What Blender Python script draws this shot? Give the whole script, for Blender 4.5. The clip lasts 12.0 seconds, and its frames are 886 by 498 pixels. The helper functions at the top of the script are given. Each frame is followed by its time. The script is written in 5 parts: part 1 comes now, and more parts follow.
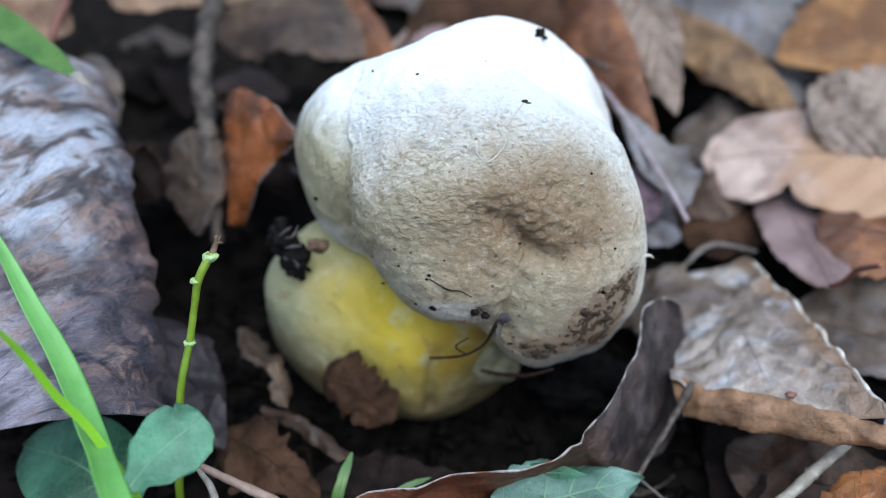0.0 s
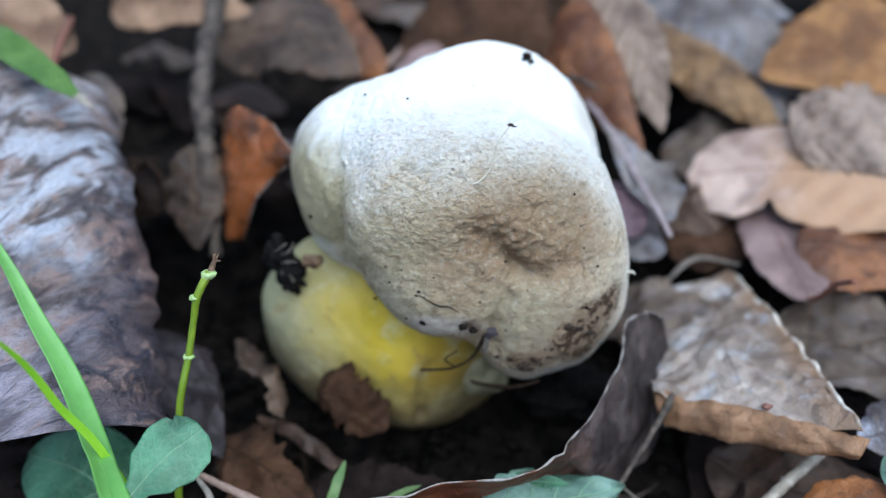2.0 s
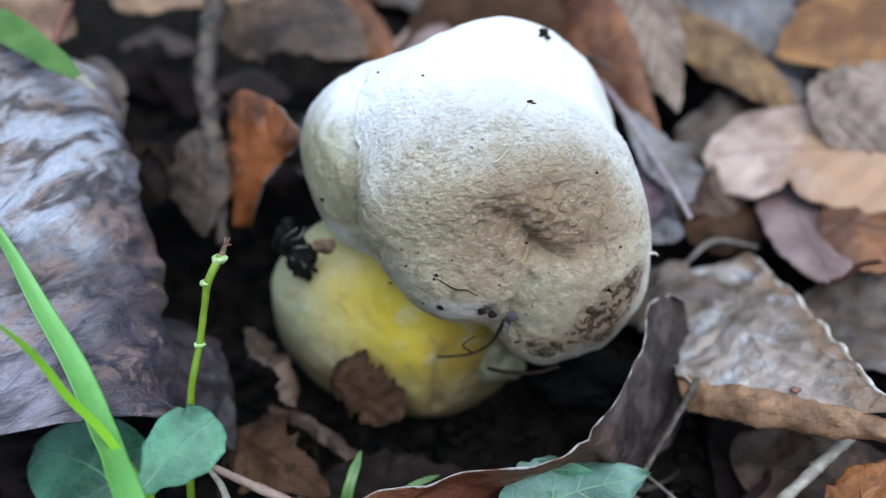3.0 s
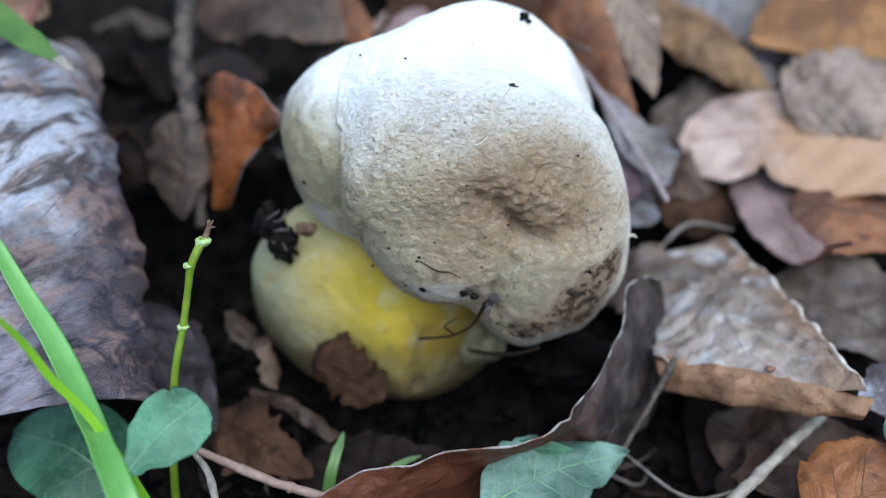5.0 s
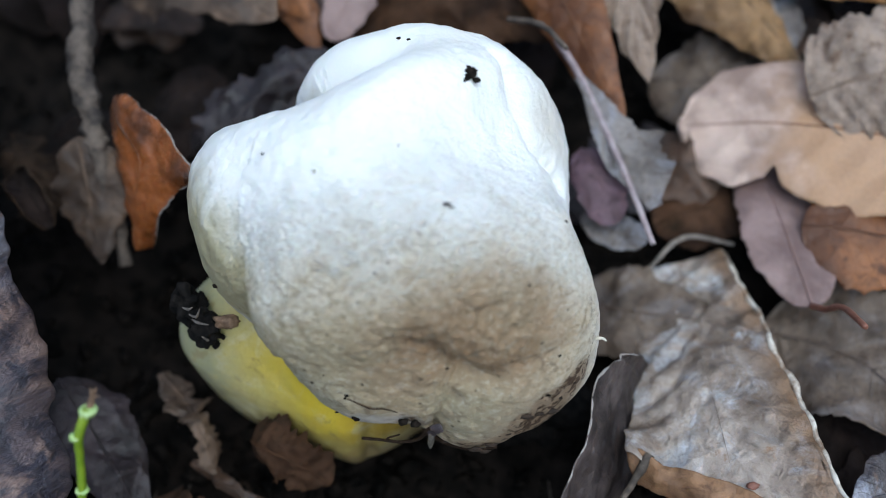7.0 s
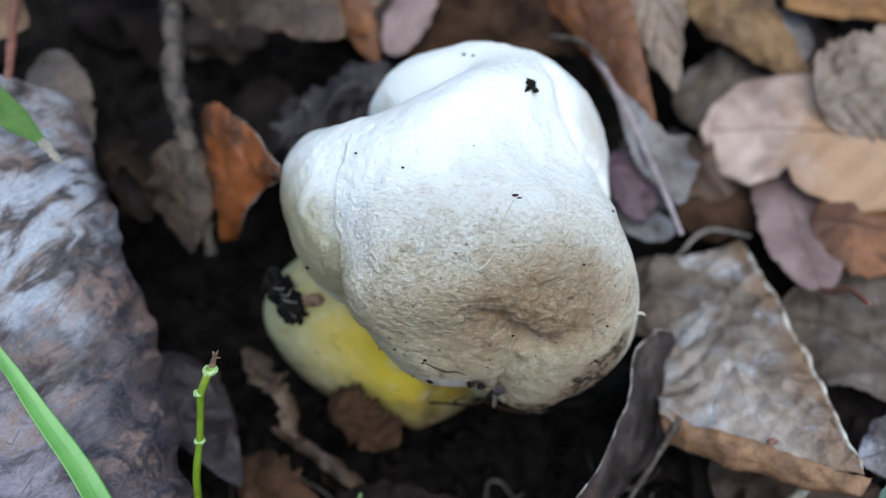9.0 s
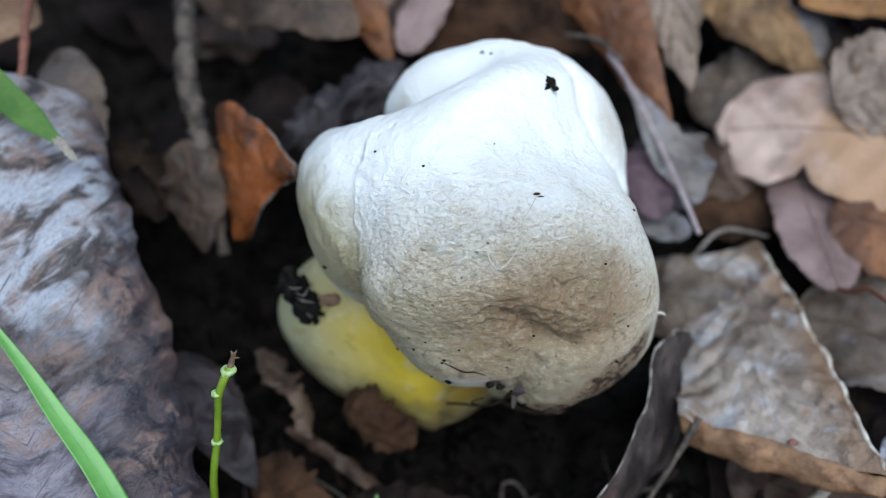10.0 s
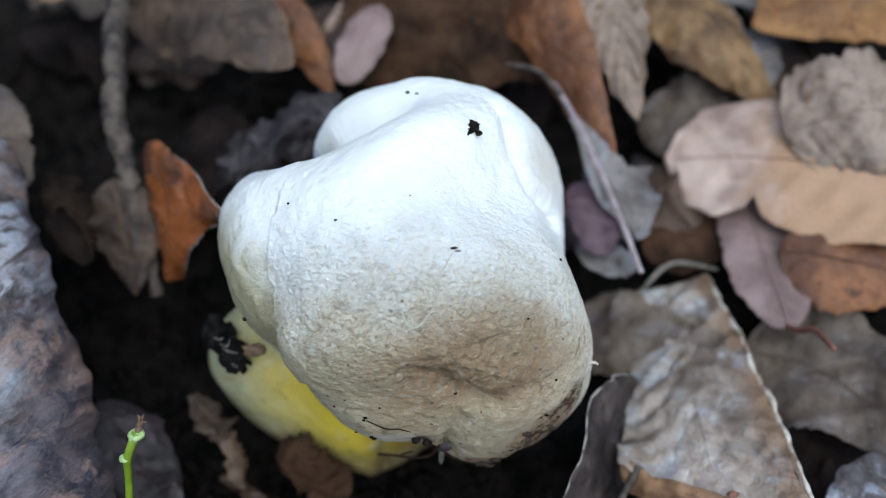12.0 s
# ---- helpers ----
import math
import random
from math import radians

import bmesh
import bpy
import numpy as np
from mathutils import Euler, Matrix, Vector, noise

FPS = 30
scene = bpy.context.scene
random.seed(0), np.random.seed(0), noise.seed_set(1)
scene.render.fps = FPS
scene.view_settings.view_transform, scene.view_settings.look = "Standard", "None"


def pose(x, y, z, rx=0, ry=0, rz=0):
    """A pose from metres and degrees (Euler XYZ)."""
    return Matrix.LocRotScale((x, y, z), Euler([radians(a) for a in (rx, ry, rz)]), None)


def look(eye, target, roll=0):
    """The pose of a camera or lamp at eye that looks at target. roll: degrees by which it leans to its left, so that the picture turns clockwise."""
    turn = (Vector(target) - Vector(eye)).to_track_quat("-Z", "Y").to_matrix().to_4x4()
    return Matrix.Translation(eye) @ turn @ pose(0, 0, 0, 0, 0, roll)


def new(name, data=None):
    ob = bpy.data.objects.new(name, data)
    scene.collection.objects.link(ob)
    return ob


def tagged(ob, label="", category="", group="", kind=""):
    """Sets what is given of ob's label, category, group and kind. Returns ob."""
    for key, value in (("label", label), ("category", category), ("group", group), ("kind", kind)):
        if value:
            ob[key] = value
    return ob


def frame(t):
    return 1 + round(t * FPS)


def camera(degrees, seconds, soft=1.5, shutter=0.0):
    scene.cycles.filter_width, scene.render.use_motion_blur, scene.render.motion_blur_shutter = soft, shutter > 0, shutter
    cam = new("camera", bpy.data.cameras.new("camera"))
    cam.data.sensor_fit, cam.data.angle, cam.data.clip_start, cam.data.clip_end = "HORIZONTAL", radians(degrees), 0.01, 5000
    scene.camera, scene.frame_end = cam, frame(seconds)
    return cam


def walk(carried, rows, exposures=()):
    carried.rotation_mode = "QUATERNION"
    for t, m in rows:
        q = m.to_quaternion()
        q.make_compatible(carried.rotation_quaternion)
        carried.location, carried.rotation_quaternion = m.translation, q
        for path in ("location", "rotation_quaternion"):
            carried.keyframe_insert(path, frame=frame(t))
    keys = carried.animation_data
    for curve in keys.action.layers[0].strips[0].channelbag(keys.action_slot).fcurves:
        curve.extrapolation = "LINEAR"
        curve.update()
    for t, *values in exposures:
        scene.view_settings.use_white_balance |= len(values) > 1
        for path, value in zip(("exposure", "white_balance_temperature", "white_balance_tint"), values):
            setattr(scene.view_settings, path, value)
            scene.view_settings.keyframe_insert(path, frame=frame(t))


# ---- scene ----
cam = camera(53.15, 12.0, soft=0.65)
PATH = [
    (0.0, (-0.00021, -0.00011, 0.16004), (-0.00480, 0.15343, 0.03196), -2.09),
    (0.5, (0.00272, 0.00259, 0.16160), (-0.00184, 0.15600, 0.03336), -2.04),
    (1.0, (0.00239, -0.00290, 0.16515), (-0.00246, 0.15041, 0.03680), -2.14),
    (1.5, (0.00388, -0.00422, 0.16671), (-0.00092, 0.14928, 0.03859), -2.07),
    (2.0, (0.00239, -0.00359, 0.16733), (-0.00231, 0.15011, 0.03945), -2.06),
    (2.5, (0.00261, -0.00416, 0.16533), (-0.00169, 0.14924, 0.03707), -2.26),
    (3.0, (-0.00218, -0.00062, 0.16175), (-0.00611, 0.15223, 0.03283), -2.46),
    (3.2, (-0.00145, 0.00202, 0.16122), (-0.00684, 0.15390, 0.03122), -3.09),
    (4.8, (-0.00825, -0.00267, 0.16353), (-0.00612, 0.14810, 0.03214), -1.09),
    (5.0, (-0.00476, -0.00193, 0.16235), (-0.00203, 0.14856, 0.03064), -0.91),
    (5.5, (-0.00172, 0.00446, 0.16592), (0.00247, 0.14783, 0.02655), -0.74),
    (6.0, (0.00377, 0.04544, 0.17740), (0.00406, 0.17208, 0.02261), -2.45),
    (6.5, (0.00714, 0.06664, 0.18001), (0.00371, 0.17890, 0.01452), -4.58),
    (6.7, (0.01586, 0.07063, 0.18165), (0.01017, 0.17989, 0.01422), -5.58),
    (8.3, (0.00854, 0.04991, 0.20450), (0.00220, 0.15986, 0.03755), -5.66),
    (8.5, (0.00632, 0.04888, 0.20505), (-0.00042, 0.15929, 0.03842), -5.84),
    (9.0, (0.00348, 0.05105, 0.20588), (-0.00286, 0.16202, 0.03961), -5.71),
    (9.5, (-0.00077, 0.04723, 0.20673), (-0.00692, 0.15790, 0.04026), -5.65),
    (10.0, (-0.00064, 0.05170, 0.20463), (-0.00685, 0.16285, 0.03848), -5.63),
    (10.5, (-0.00604, 0.05167, 0.20615), (-0.01124, 0.16313, 0.04017), -5.23),
    (11.0, (-0.00233, 0.05576, 0.20791), (-0.00774, 0.16669, 0.04158), -5.26),
    (11.5, (0.00245, 0.05919, 0.20785), (-0.00310, 0.17028, 0.04163), -5.32),
    (12.0, (0.01557, 0.06491, 0.20434), (0.00924, 0.17469, 0.03728), -6.40),
]
walk(cam, [(t, look(eye, target, roll)) for t, eye, target, roll in PATH],
     [(0.0, 0.30, 6260, 11), (5.0, 0.27, 6260, 11), (6.5, -0.02, 6430, 9), (8.5, -0.02, 6480, 10), (12.0, -0.06, 6480, 9)])
cam.data.dof.use_dof = True
cam.data.dof.focus_distance = 0.170
cam.data.dof.aperture_fstop = 7.3

# ---- world and light ----
SUN_ELEVATION, SUN_TURN = 69.0, 145.0
world = bpy.data.worlds.new("overcast_sky")
scene.world = world
world.use_nodes = True
wt = world.node_tree
sky = wt.nodes.new("ShaderNodeTexSky")
sky.sky_type = "NISHITA"
sky.sun_disc = False
sky.sun_elevation = radians(SUN_ELEVATION)
sky.sun_rotation = radians(SUN_TURN)
sky.air_density, sky.dust_density, sky.ozone_density = 1.0, 3.0, 1.0
wt.nodes["Background"].inputs["Strength"].default_value = 0.15
wt.links.new(sky.outputs[0], wt.nodes["Background"].inputs["Color"])

sun_data = bpy.data.lights.new("sun", "SUN")
sun_data.energy, sun_data.angle, sun_data.color = 2.75, radians(70), (0.665, 0.87, 1.0)
sun = new("sun", sun_data)
sun_way = Vector((math.sin(radians(SUN_TURN)) * math.cos(radians(SUN_ELEVATION)),
                  math.cos(radians(SUN_TURN)) * math.cos(radians(SUN_ELEVATION)), math.sin(radians(SUN_ELEVATION))))
sun.matrix_world = look(sun_way * 5, (0, 0, 0))

MM = 0.001


# ---- materials ----
def material(name):
    m = bpy.data.materials.new(name)
    m.use_nodes = True
    return m, m.node_tree, m.node_tree.nodes["Principled BSDF"]


def node(nt, kind, values=(), **settings):
    n = nt.nodes.new(kind)
    for key, value in settings.items():
        setattr(n, key, value)
    for key, value in dict(values).items():
        if isinstance(value, bpy.types.NodeSocket):
            nt.links.new(value, n.inputs[key])
        else:
            n.inputs[key].default_value = value
    return n


def rgb(c):
    return (c[0], c[1], c[2], 1.0)


def math_node(nt, op, a, b=0.0, c=0.0, clamp=False):
    n = node(nt, "ShaderNodeMath", {0: a, 1: b, 2: c}, operation=op)
    n.use_clamp = clamp
    return n.outputs[0]


def mixed(nt, factor, a, b, blend="MIX"):
    n = nt.nodes.new("ShaderNodeMix")
    n.data_type, n.blend_type = "RGBA", blend
    for socket, value in ((n.inputs[0], factor), (n.inputs[6], a), (n.inputs[7], b)):
        if isinstance(value, bpy.types.NodeSocket):
            nt.links.new(value, socket)
        else:
            socket.default_value = value if isinstance(value, float) else rgb(value)
    return n.outputs[2]


def span(nt, value, low, high, a=0.0, b=1.0):
    n = node(nt, "ShaderNodeMapRange", {0: value, 1: low, 2: high, 3: a, 4: b}, interpolation_type="SMOOTHSTEP")
    return n.outputs[0]


def grain(nt, where, scale, detail=5.0, rough=0.6, distortion=0.0):
    n = node(nt, "ShaderNodeTexNoise", {"Vector": where, "Scale": scale, "Detail": detail, "Roughness": rough, "Distortion": distortion})
    return n.outputs["Fac"]


def relief(nt, bsdf, heights):
    """Chains bumps: (height, strength, distance)."""
    normal = None
    for height, strength, distance in heights:
        values = {"Height": height, "Strength": strength, "Distance": distance}
        if normal:
            values["Normal"] = normal
        normal = node(nt, "ShaderNodeBump", values).outputs[0]
    nt.links.new(normal, bsdf.inputs["Normal"])


def leaf_material(name, dark, light, spot, vein, veins=9.0, slant=0.55, rough=0.55, vein_amount=0.5, spots=0.55, bluish_amount=0.0, thin=0.15, gritty=1.0, bluish_sheen=(0.34, 0.36, 0.43), bluish_size=95.0, side_tone=None, rumple=0.45, base_tone=None, tip_tone=None):
    """A leaf's skin: two tones, stains, a midrib and slanting side veins that follow its own length and breadth."""
    m, nt, bsdf = material(name)
    place = node(nt, "ShaderNodeTexCoord").outputs["Object"]
    chance = node(nt, "ShaderNodeObjectInfo").outputs["Random"]
    shift = node(nt, "ShaderNodeVectorMath", {0: place, 1: node(nt, "ShaderNodeCombineXYZ", {0: chance, 1: chance, 2: chance}).outputs[0]}, operation="ADD").outputs[0]
    uv = node(nt, "ShaderNodeSeparateXYZ", {0: node(nt, "ShaderNodeUVMap", uv_map="leaf").outputs[0]})
    along, across = uv.outputs[0], math_node(nt, "ABSOLUTE", uv.outputs[1])
    wobble = grain(nt, shift, 130.0, 2.0)
    line = math_node(nt, "ADD", math_node(nt, "MULTIPLY", along, veins), math_node(nt, "MULTIPLY", across, -slant * veins * 0.35))
    line = math_node(nt, "ADD", line, math_node(nt, "MULTIPLY", wobble, 0.35))
    line = math_node(nt, "ABSOLUTE", math_node(nt, "SUBTRACT", math_node(nt, "FRACT", line), 0.5))
    side = span(nt, line, 0.0, 0.055, 1.0, 0.0)
    rib = span(nt, across, 0.012, 0.05, 1.0, 0.0)
    net = node(nt, "ShaderNodeTexVoronoi", {"Vector": shift, "Scale": 700.0}, feature="DISTANCE_TO_EDGE").outputs["Distance"]
    web = span(nt, net, 0.0, 0.09, 1.0, 0.0)
    big, mid, fine = grain(nt, shift, 55.0, 4.0), grain(nt, shift, 210.0, 6.0, 0.65, 0.4), grain(nt, shift, 1500.0, 5.0, 0.7)
    tone = mixed(nt, span(nt, big, 0.36, 0.64), mixed(nt, 1.0, dark, (0.7, 0.68, 0.68), "MULTIPLY"), mixed(nt, 1.0, light, (1.12, 1.12, 1.12), "MULTIPLY"))
    tone = mixed(nt, math_node(nt, "MULTIPLY", span(nt, mid, spots, spots + 0.14), 0.8), tone, spot)
    # Bluish sheen, strongest on slate and felted leaves, put into the colour as blotches.
    if bluish_amount:
        pale = grain(nt, shift, bluish_size, 7.0, 0.7, 0.8)
        tone = mixed(nt, math_node(nt, "MULTIPLY", span(nt, pale, 0.47, 0.64), bluish_amount), tone, bluish_sheen)
    if side_tone:
        flank = math_node(nt, "ADD", uv.outputs[1], math_node(nt, "MULTIPLY", math_node(nt, "SUBTRACT", big, 0.5), 1.2))
        tone = mixed(nt, math_node(nt, "MULTIPLY", span(nt, flank, 0.45, 0.85), 0.75), tone, side_tone)
    if base_tone:
        low = math_node(nt, "ADD", along, math_node(nt, "MULTIPLY", math_node(nt, "SUBTRACT", big, 0.5), 0.5))
        tone = mixed(nt, span(nt, low, 0.52, 0.74, 0.9, 0.0), tone, base_tone)
    if tip_tone:
        end = math_node(nt, "ADD", along, math_node(nt, "MULTIPLY", math_node(nt, "SUBTRACT", big, 0.5), 0.25))
        tone = mixed(nt, span(nt, end, 0.56, 0.72, 0.0, 0.9), tone, tip_tone)
    tone = mixed(nt, math_node(nt, "MULTIPLY", span(nt, fine, 0.3, 0.75), 0.4), tone, mixed(nt, 1.0, tone, (0.55, 0.5, 0.5), "MULTIPLY"))
    grit = grain(nt, shift, 520.0, 4.0, 0.6, 0.7)
    tone = mixed(nt, math_node(nt, "MULTIPLY", span(nt, grit, 0.54, 0.68), 0.5 * gritty), tone, mixed(nt, 1.0, tone, (0.42, 0.38, 0.36), "MULTIPLY"))
    tone = mixed(nt, math_node(nt, "MULTIPLY", span(nt, grit, 0.30, 0.44, 1.0, 0.0), 0.4 * gritty), tone, mixed(nt, 1.0, tone, (1.6, 1.6, 1.6), "MULTIPLY"))
    lines = math_node(nt, "MULTIPLY", math_node(nt, "MAXIMUM", rib, math_node(nt, "MULTIPLY", side, 0.7)), vein_amount)
    tone = mixed(nt, lines, tone, vein)
    tone = mixed(nt, math_node(nt, "MULTIPLY", web, 0.12), tone, vein)
    nt.links.new(tone, bsdf.inputs["Base Color"])
    nt.links.new(span(nt, mid, 0.3, 0.7, rough - 0.13, rough + 0.15), bsdf.inputs["Roughness"])
    bsdf.inputs["Specular IOR Level"].default_value = 0.45 if rough < 0.6 else 0.12
    bsdf.inputs["Subsurface Weight"].default_value = thin
    bsdf.inputs["Subsurface Radius"].default_value = (0.0012, 0.0008, 0.0004)
    bsdf.inputs["Subsurface Scale"].default_value = 0.6
    folds = node(nt, "ShaderNodeTexVoronoi", {"Vector": shift, "Scale": 150.0}, feature="DISTANCE_TO_EDGE").outputs["Distance"]
    folds = span(nt, folds, 0.0, 0.35)
    relief(nt, bsdf, ((lines, 0.5, 0.0006), (folds, 0.45, 0.0018 * rumple), (mid, 1.0, 0.0017 * rumple), (grit, 0.7, 0.0007 * rumple), (fine, 0.5, 0.0004)))
    return m


TAN = leaf_material("tan_leaf", (0.2158, 0.1178, 0.0626), (0.3311, 0.2052, 0.1270), (0.1442, 0.0681, 0.0313), (0.1581, 0.0681, 0.0313), veins=7, vein_amount=0.55, spots=0.62)
CURLTAN = leaf_material("curled_tan_leaf", (0.115, 0.058, 0.022), (0.26, 0.145, 0.062), (0.08, 0.042, 0.018), (0.14, 0.075, 0.03), veins=7, vein_amount=0.35, spots=0.64)
PINK = leaf_material("pinkish_leaf", (0.440, 0.308, 0.251), (0.563, 0.418, 0.352), (0.352, 0.198, 0.119), (0.317, 0.180, 0.119), veins=7, vein_amount=0.16, spots=0.74, gritty=0.12, rumple=0.14, base_tone=(0.46, 0.265, 0.145))
MAUVE = leaf_material("mauve_leaf", (0.212, 0.135, 0.125), (0.283, 0.196, 0.182), (0.156, 0.092, 0.080), (0.212, 0.104, 0.080), vein_amount=0.25, spots=0.70, gritty=0.2, rumple=0.12)
RUST = leaf_material("rust_leaf", (0.140, 0.048, 0.016), (0.252, 0.095, 0.032), (0.064, 0.022, 0.011), (0.084, 0.032, 0.014), vein_amount=0.4, rough=0.42)
ORANGE = leaf_material("orange_leaf", (0.207, 0.069, 0.020), (0.300, 0.115, 0.035), (0.092, 0.035, 0.014), (0.127, 0.046, 0.017), vein_amount=0.3, rough=0.35, thin=0.25)
OCHRE = leaf_material("ochre_leaf", (0.228, 0.095, 0.026), (0.314, 0.147, 0.044), (0.125, 0.047, 0.015), (0.148, 0.056, 0.015), veins=6, vein_amount=0.4)
BROWN = leaf_material("brown_leaf", (0.030, 0.016, 0.010), (0.072, 0.036, 0.020), (0.0160, 0.0141, 0.0082), (0.0527, 0.0249, 0.0123), vein_amount=0.4, rough=0.72)
# Near-black: shade deep in the hollow is put into this leaf's colour.
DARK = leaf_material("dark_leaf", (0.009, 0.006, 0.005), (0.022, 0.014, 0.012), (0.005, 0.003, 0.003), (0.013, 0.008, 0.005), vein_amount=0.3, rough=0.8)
GREY = leaf_material("grey_leaf", (0.122, 0.102, 0.092), (0.214, 0.189, 0.178), (0.066, 0.046, 0.036), (0.092, 0.066, 0.056), vein_amount=0.4, spots=0.54, bluish_amount=0.4)
SLATE = leaf_material("slate_leaf", (0.075, 0.062, 0.066), (0.24, 0.21, 0.22), (0.17, 0.095, 0.06), (0.035, 0.026, 0.024), veins=8, vein_amount=0.6, rough=0.28, spots=0.50, bluish_amount=0.85)
AMBER = leaf_material("amber_leaf", (0.040, 0.018, 0.010), (0.27, 0.080, 0.021), (0.07, 0.030, 0.014), (0.16, 0.06, 0.022), vein_amount=0.2, rough=0.28, thin=0.25, spots=0.60, gritty=0.5)
UMBER = leaf_material("umber_leaf", (0.013, 0.009, 0.010), (0.040, 0.030, 0.034), (0.0133, 0.0070, 0.0077), (0.0322, 0.0189, 0.0182), vein_amount=0.3, rough=0.42)
OCHREBROWN = leaf_material("ochre_brown_leaf", (0.1500, 0.0720, 0.0345), (0.3375, 0.1860, 0.0978), (0.1250, 0.0600, 0.0345), (0.2000, 0.0960, 0.0460), vein_amount=0.2)
DROOP = leaf_material("drooping_leaf", (0.055, 0.033, 0.022), (0.135, 0.086, 0.056), (0.03, 0.018, 0.012), (0.05, 0.03, 0.02), vein_amount=0.2)
DARKBROWN = leaf_material("dark_brown_leaf", (0.045, 0.024, 0.015), (0.095, 0.052, 0.032), (0.02, 0.012, 0.008), (0.04, 0.022, 0.014), vein_amount=0.3)
CRINKLE = leaf_material("crinkled_leaf", (0.180, 0.125, 0.091), (0.323, 0.241, 0.189), (0.114, 0.061, 0.034), (0.171, 0.104, 0.068), vein_amount=0.3, spots=0.54)
FELT = leaf_material("felted_leaf", (0.262, 0.198, 0.153), (0.461, 0.386, 0.334), (0.272, 0.149, 0.074), (0.314, 0.238, 0.185), veins=9, vein_amount=0.10, spots=0.58, bluish_amount=0.85, rough=0.5, bluish_sheen=(0.56, 0.58, 0.62), bluish_size=70.0, side_tone=(0.23, 0.125, 0.06), rumple=0.8)
GREYBROWN = leaf_material("grey_brown_leaf", (0.076, 0.051, 0.035), (0.143, 0.103, 0.076), (0.046, 0.026, 0.017), (0.061, 0.037, 0.025), vein_amount=0.4, spots=0.56, bluish_amount=0.15)
PLUM = leaf_material("plum_leaf", (0.088, 0.044, 0.056), (0.160, 0.096, 0.120), (0.048, 0.024, 0.032), (0.160, 0.104, 0.120), vein_amount=0.3)
CURLED = leaf_material("curled_leaf", (0.022, 0.015, 0.014), (0.105, 0.081, 0.076), (0.018, 0.011, 0.009), (0.0663, 0.0442, 0.0392), vein_amount=0.2, rough=0.5, spots=0.52, tip_tone=(0.145, 0.040, 0.013))
# Brown leaf darkened in colour to stand in for the hollow's shade.
SHADEBROWN = leaf_material("shaded_brown_leaf", (0.013, 0.008, 0.005), (0.037, 0.022, 0.014), (0.007, 0.004, 0.003), (0.018, 0.011, 0.007), vein_amount=0.3, rough=0.75)
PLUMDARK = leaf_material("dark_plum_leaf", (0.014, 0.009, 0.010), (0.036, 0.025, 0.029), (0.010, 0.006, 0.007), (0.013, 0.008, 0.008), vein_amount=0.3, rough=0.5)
FLESHLEAF = leaf_material("skin_flake", (0.12, 0.11, 0.09), (0.26, 0.25, 0.22), (0.3, 0.26, 0.2), (0.4, 0.36, 0.3), vein_amount=0.1, rough=0.25)
PALEVEIN = leaf_material("pale_vein", (0.14, 0.28, 0.16), (0.20, 0.36, 0.22), (0.12, 0.24, 0.13), (0.2, 0.36, 0.22), rough=0.35, gritty=0.15)
IVY = leaf_material("ivy_leaf", (0.036, 0.145, 0.074), (0.080, 0.245, 0.135), (0.17, 0.30, 0.18), (0.27, 0.44, 0.28), veins=5, vein_amount=0.22, rough=0.30, spots=0.70, gritty=0.25, rumple=0.15)
TEAL = leaf_material("teal_leaf", (0.065, 0.155, 0.110), (0.165, 0.285, 0.225), (0.05, 0.13, 0.065), (0.15, 0.27, 0.21), veins=6, vein_amount=0.25, rough=0.33, spots=0.60, gritty=0.3, rumple=0.3)


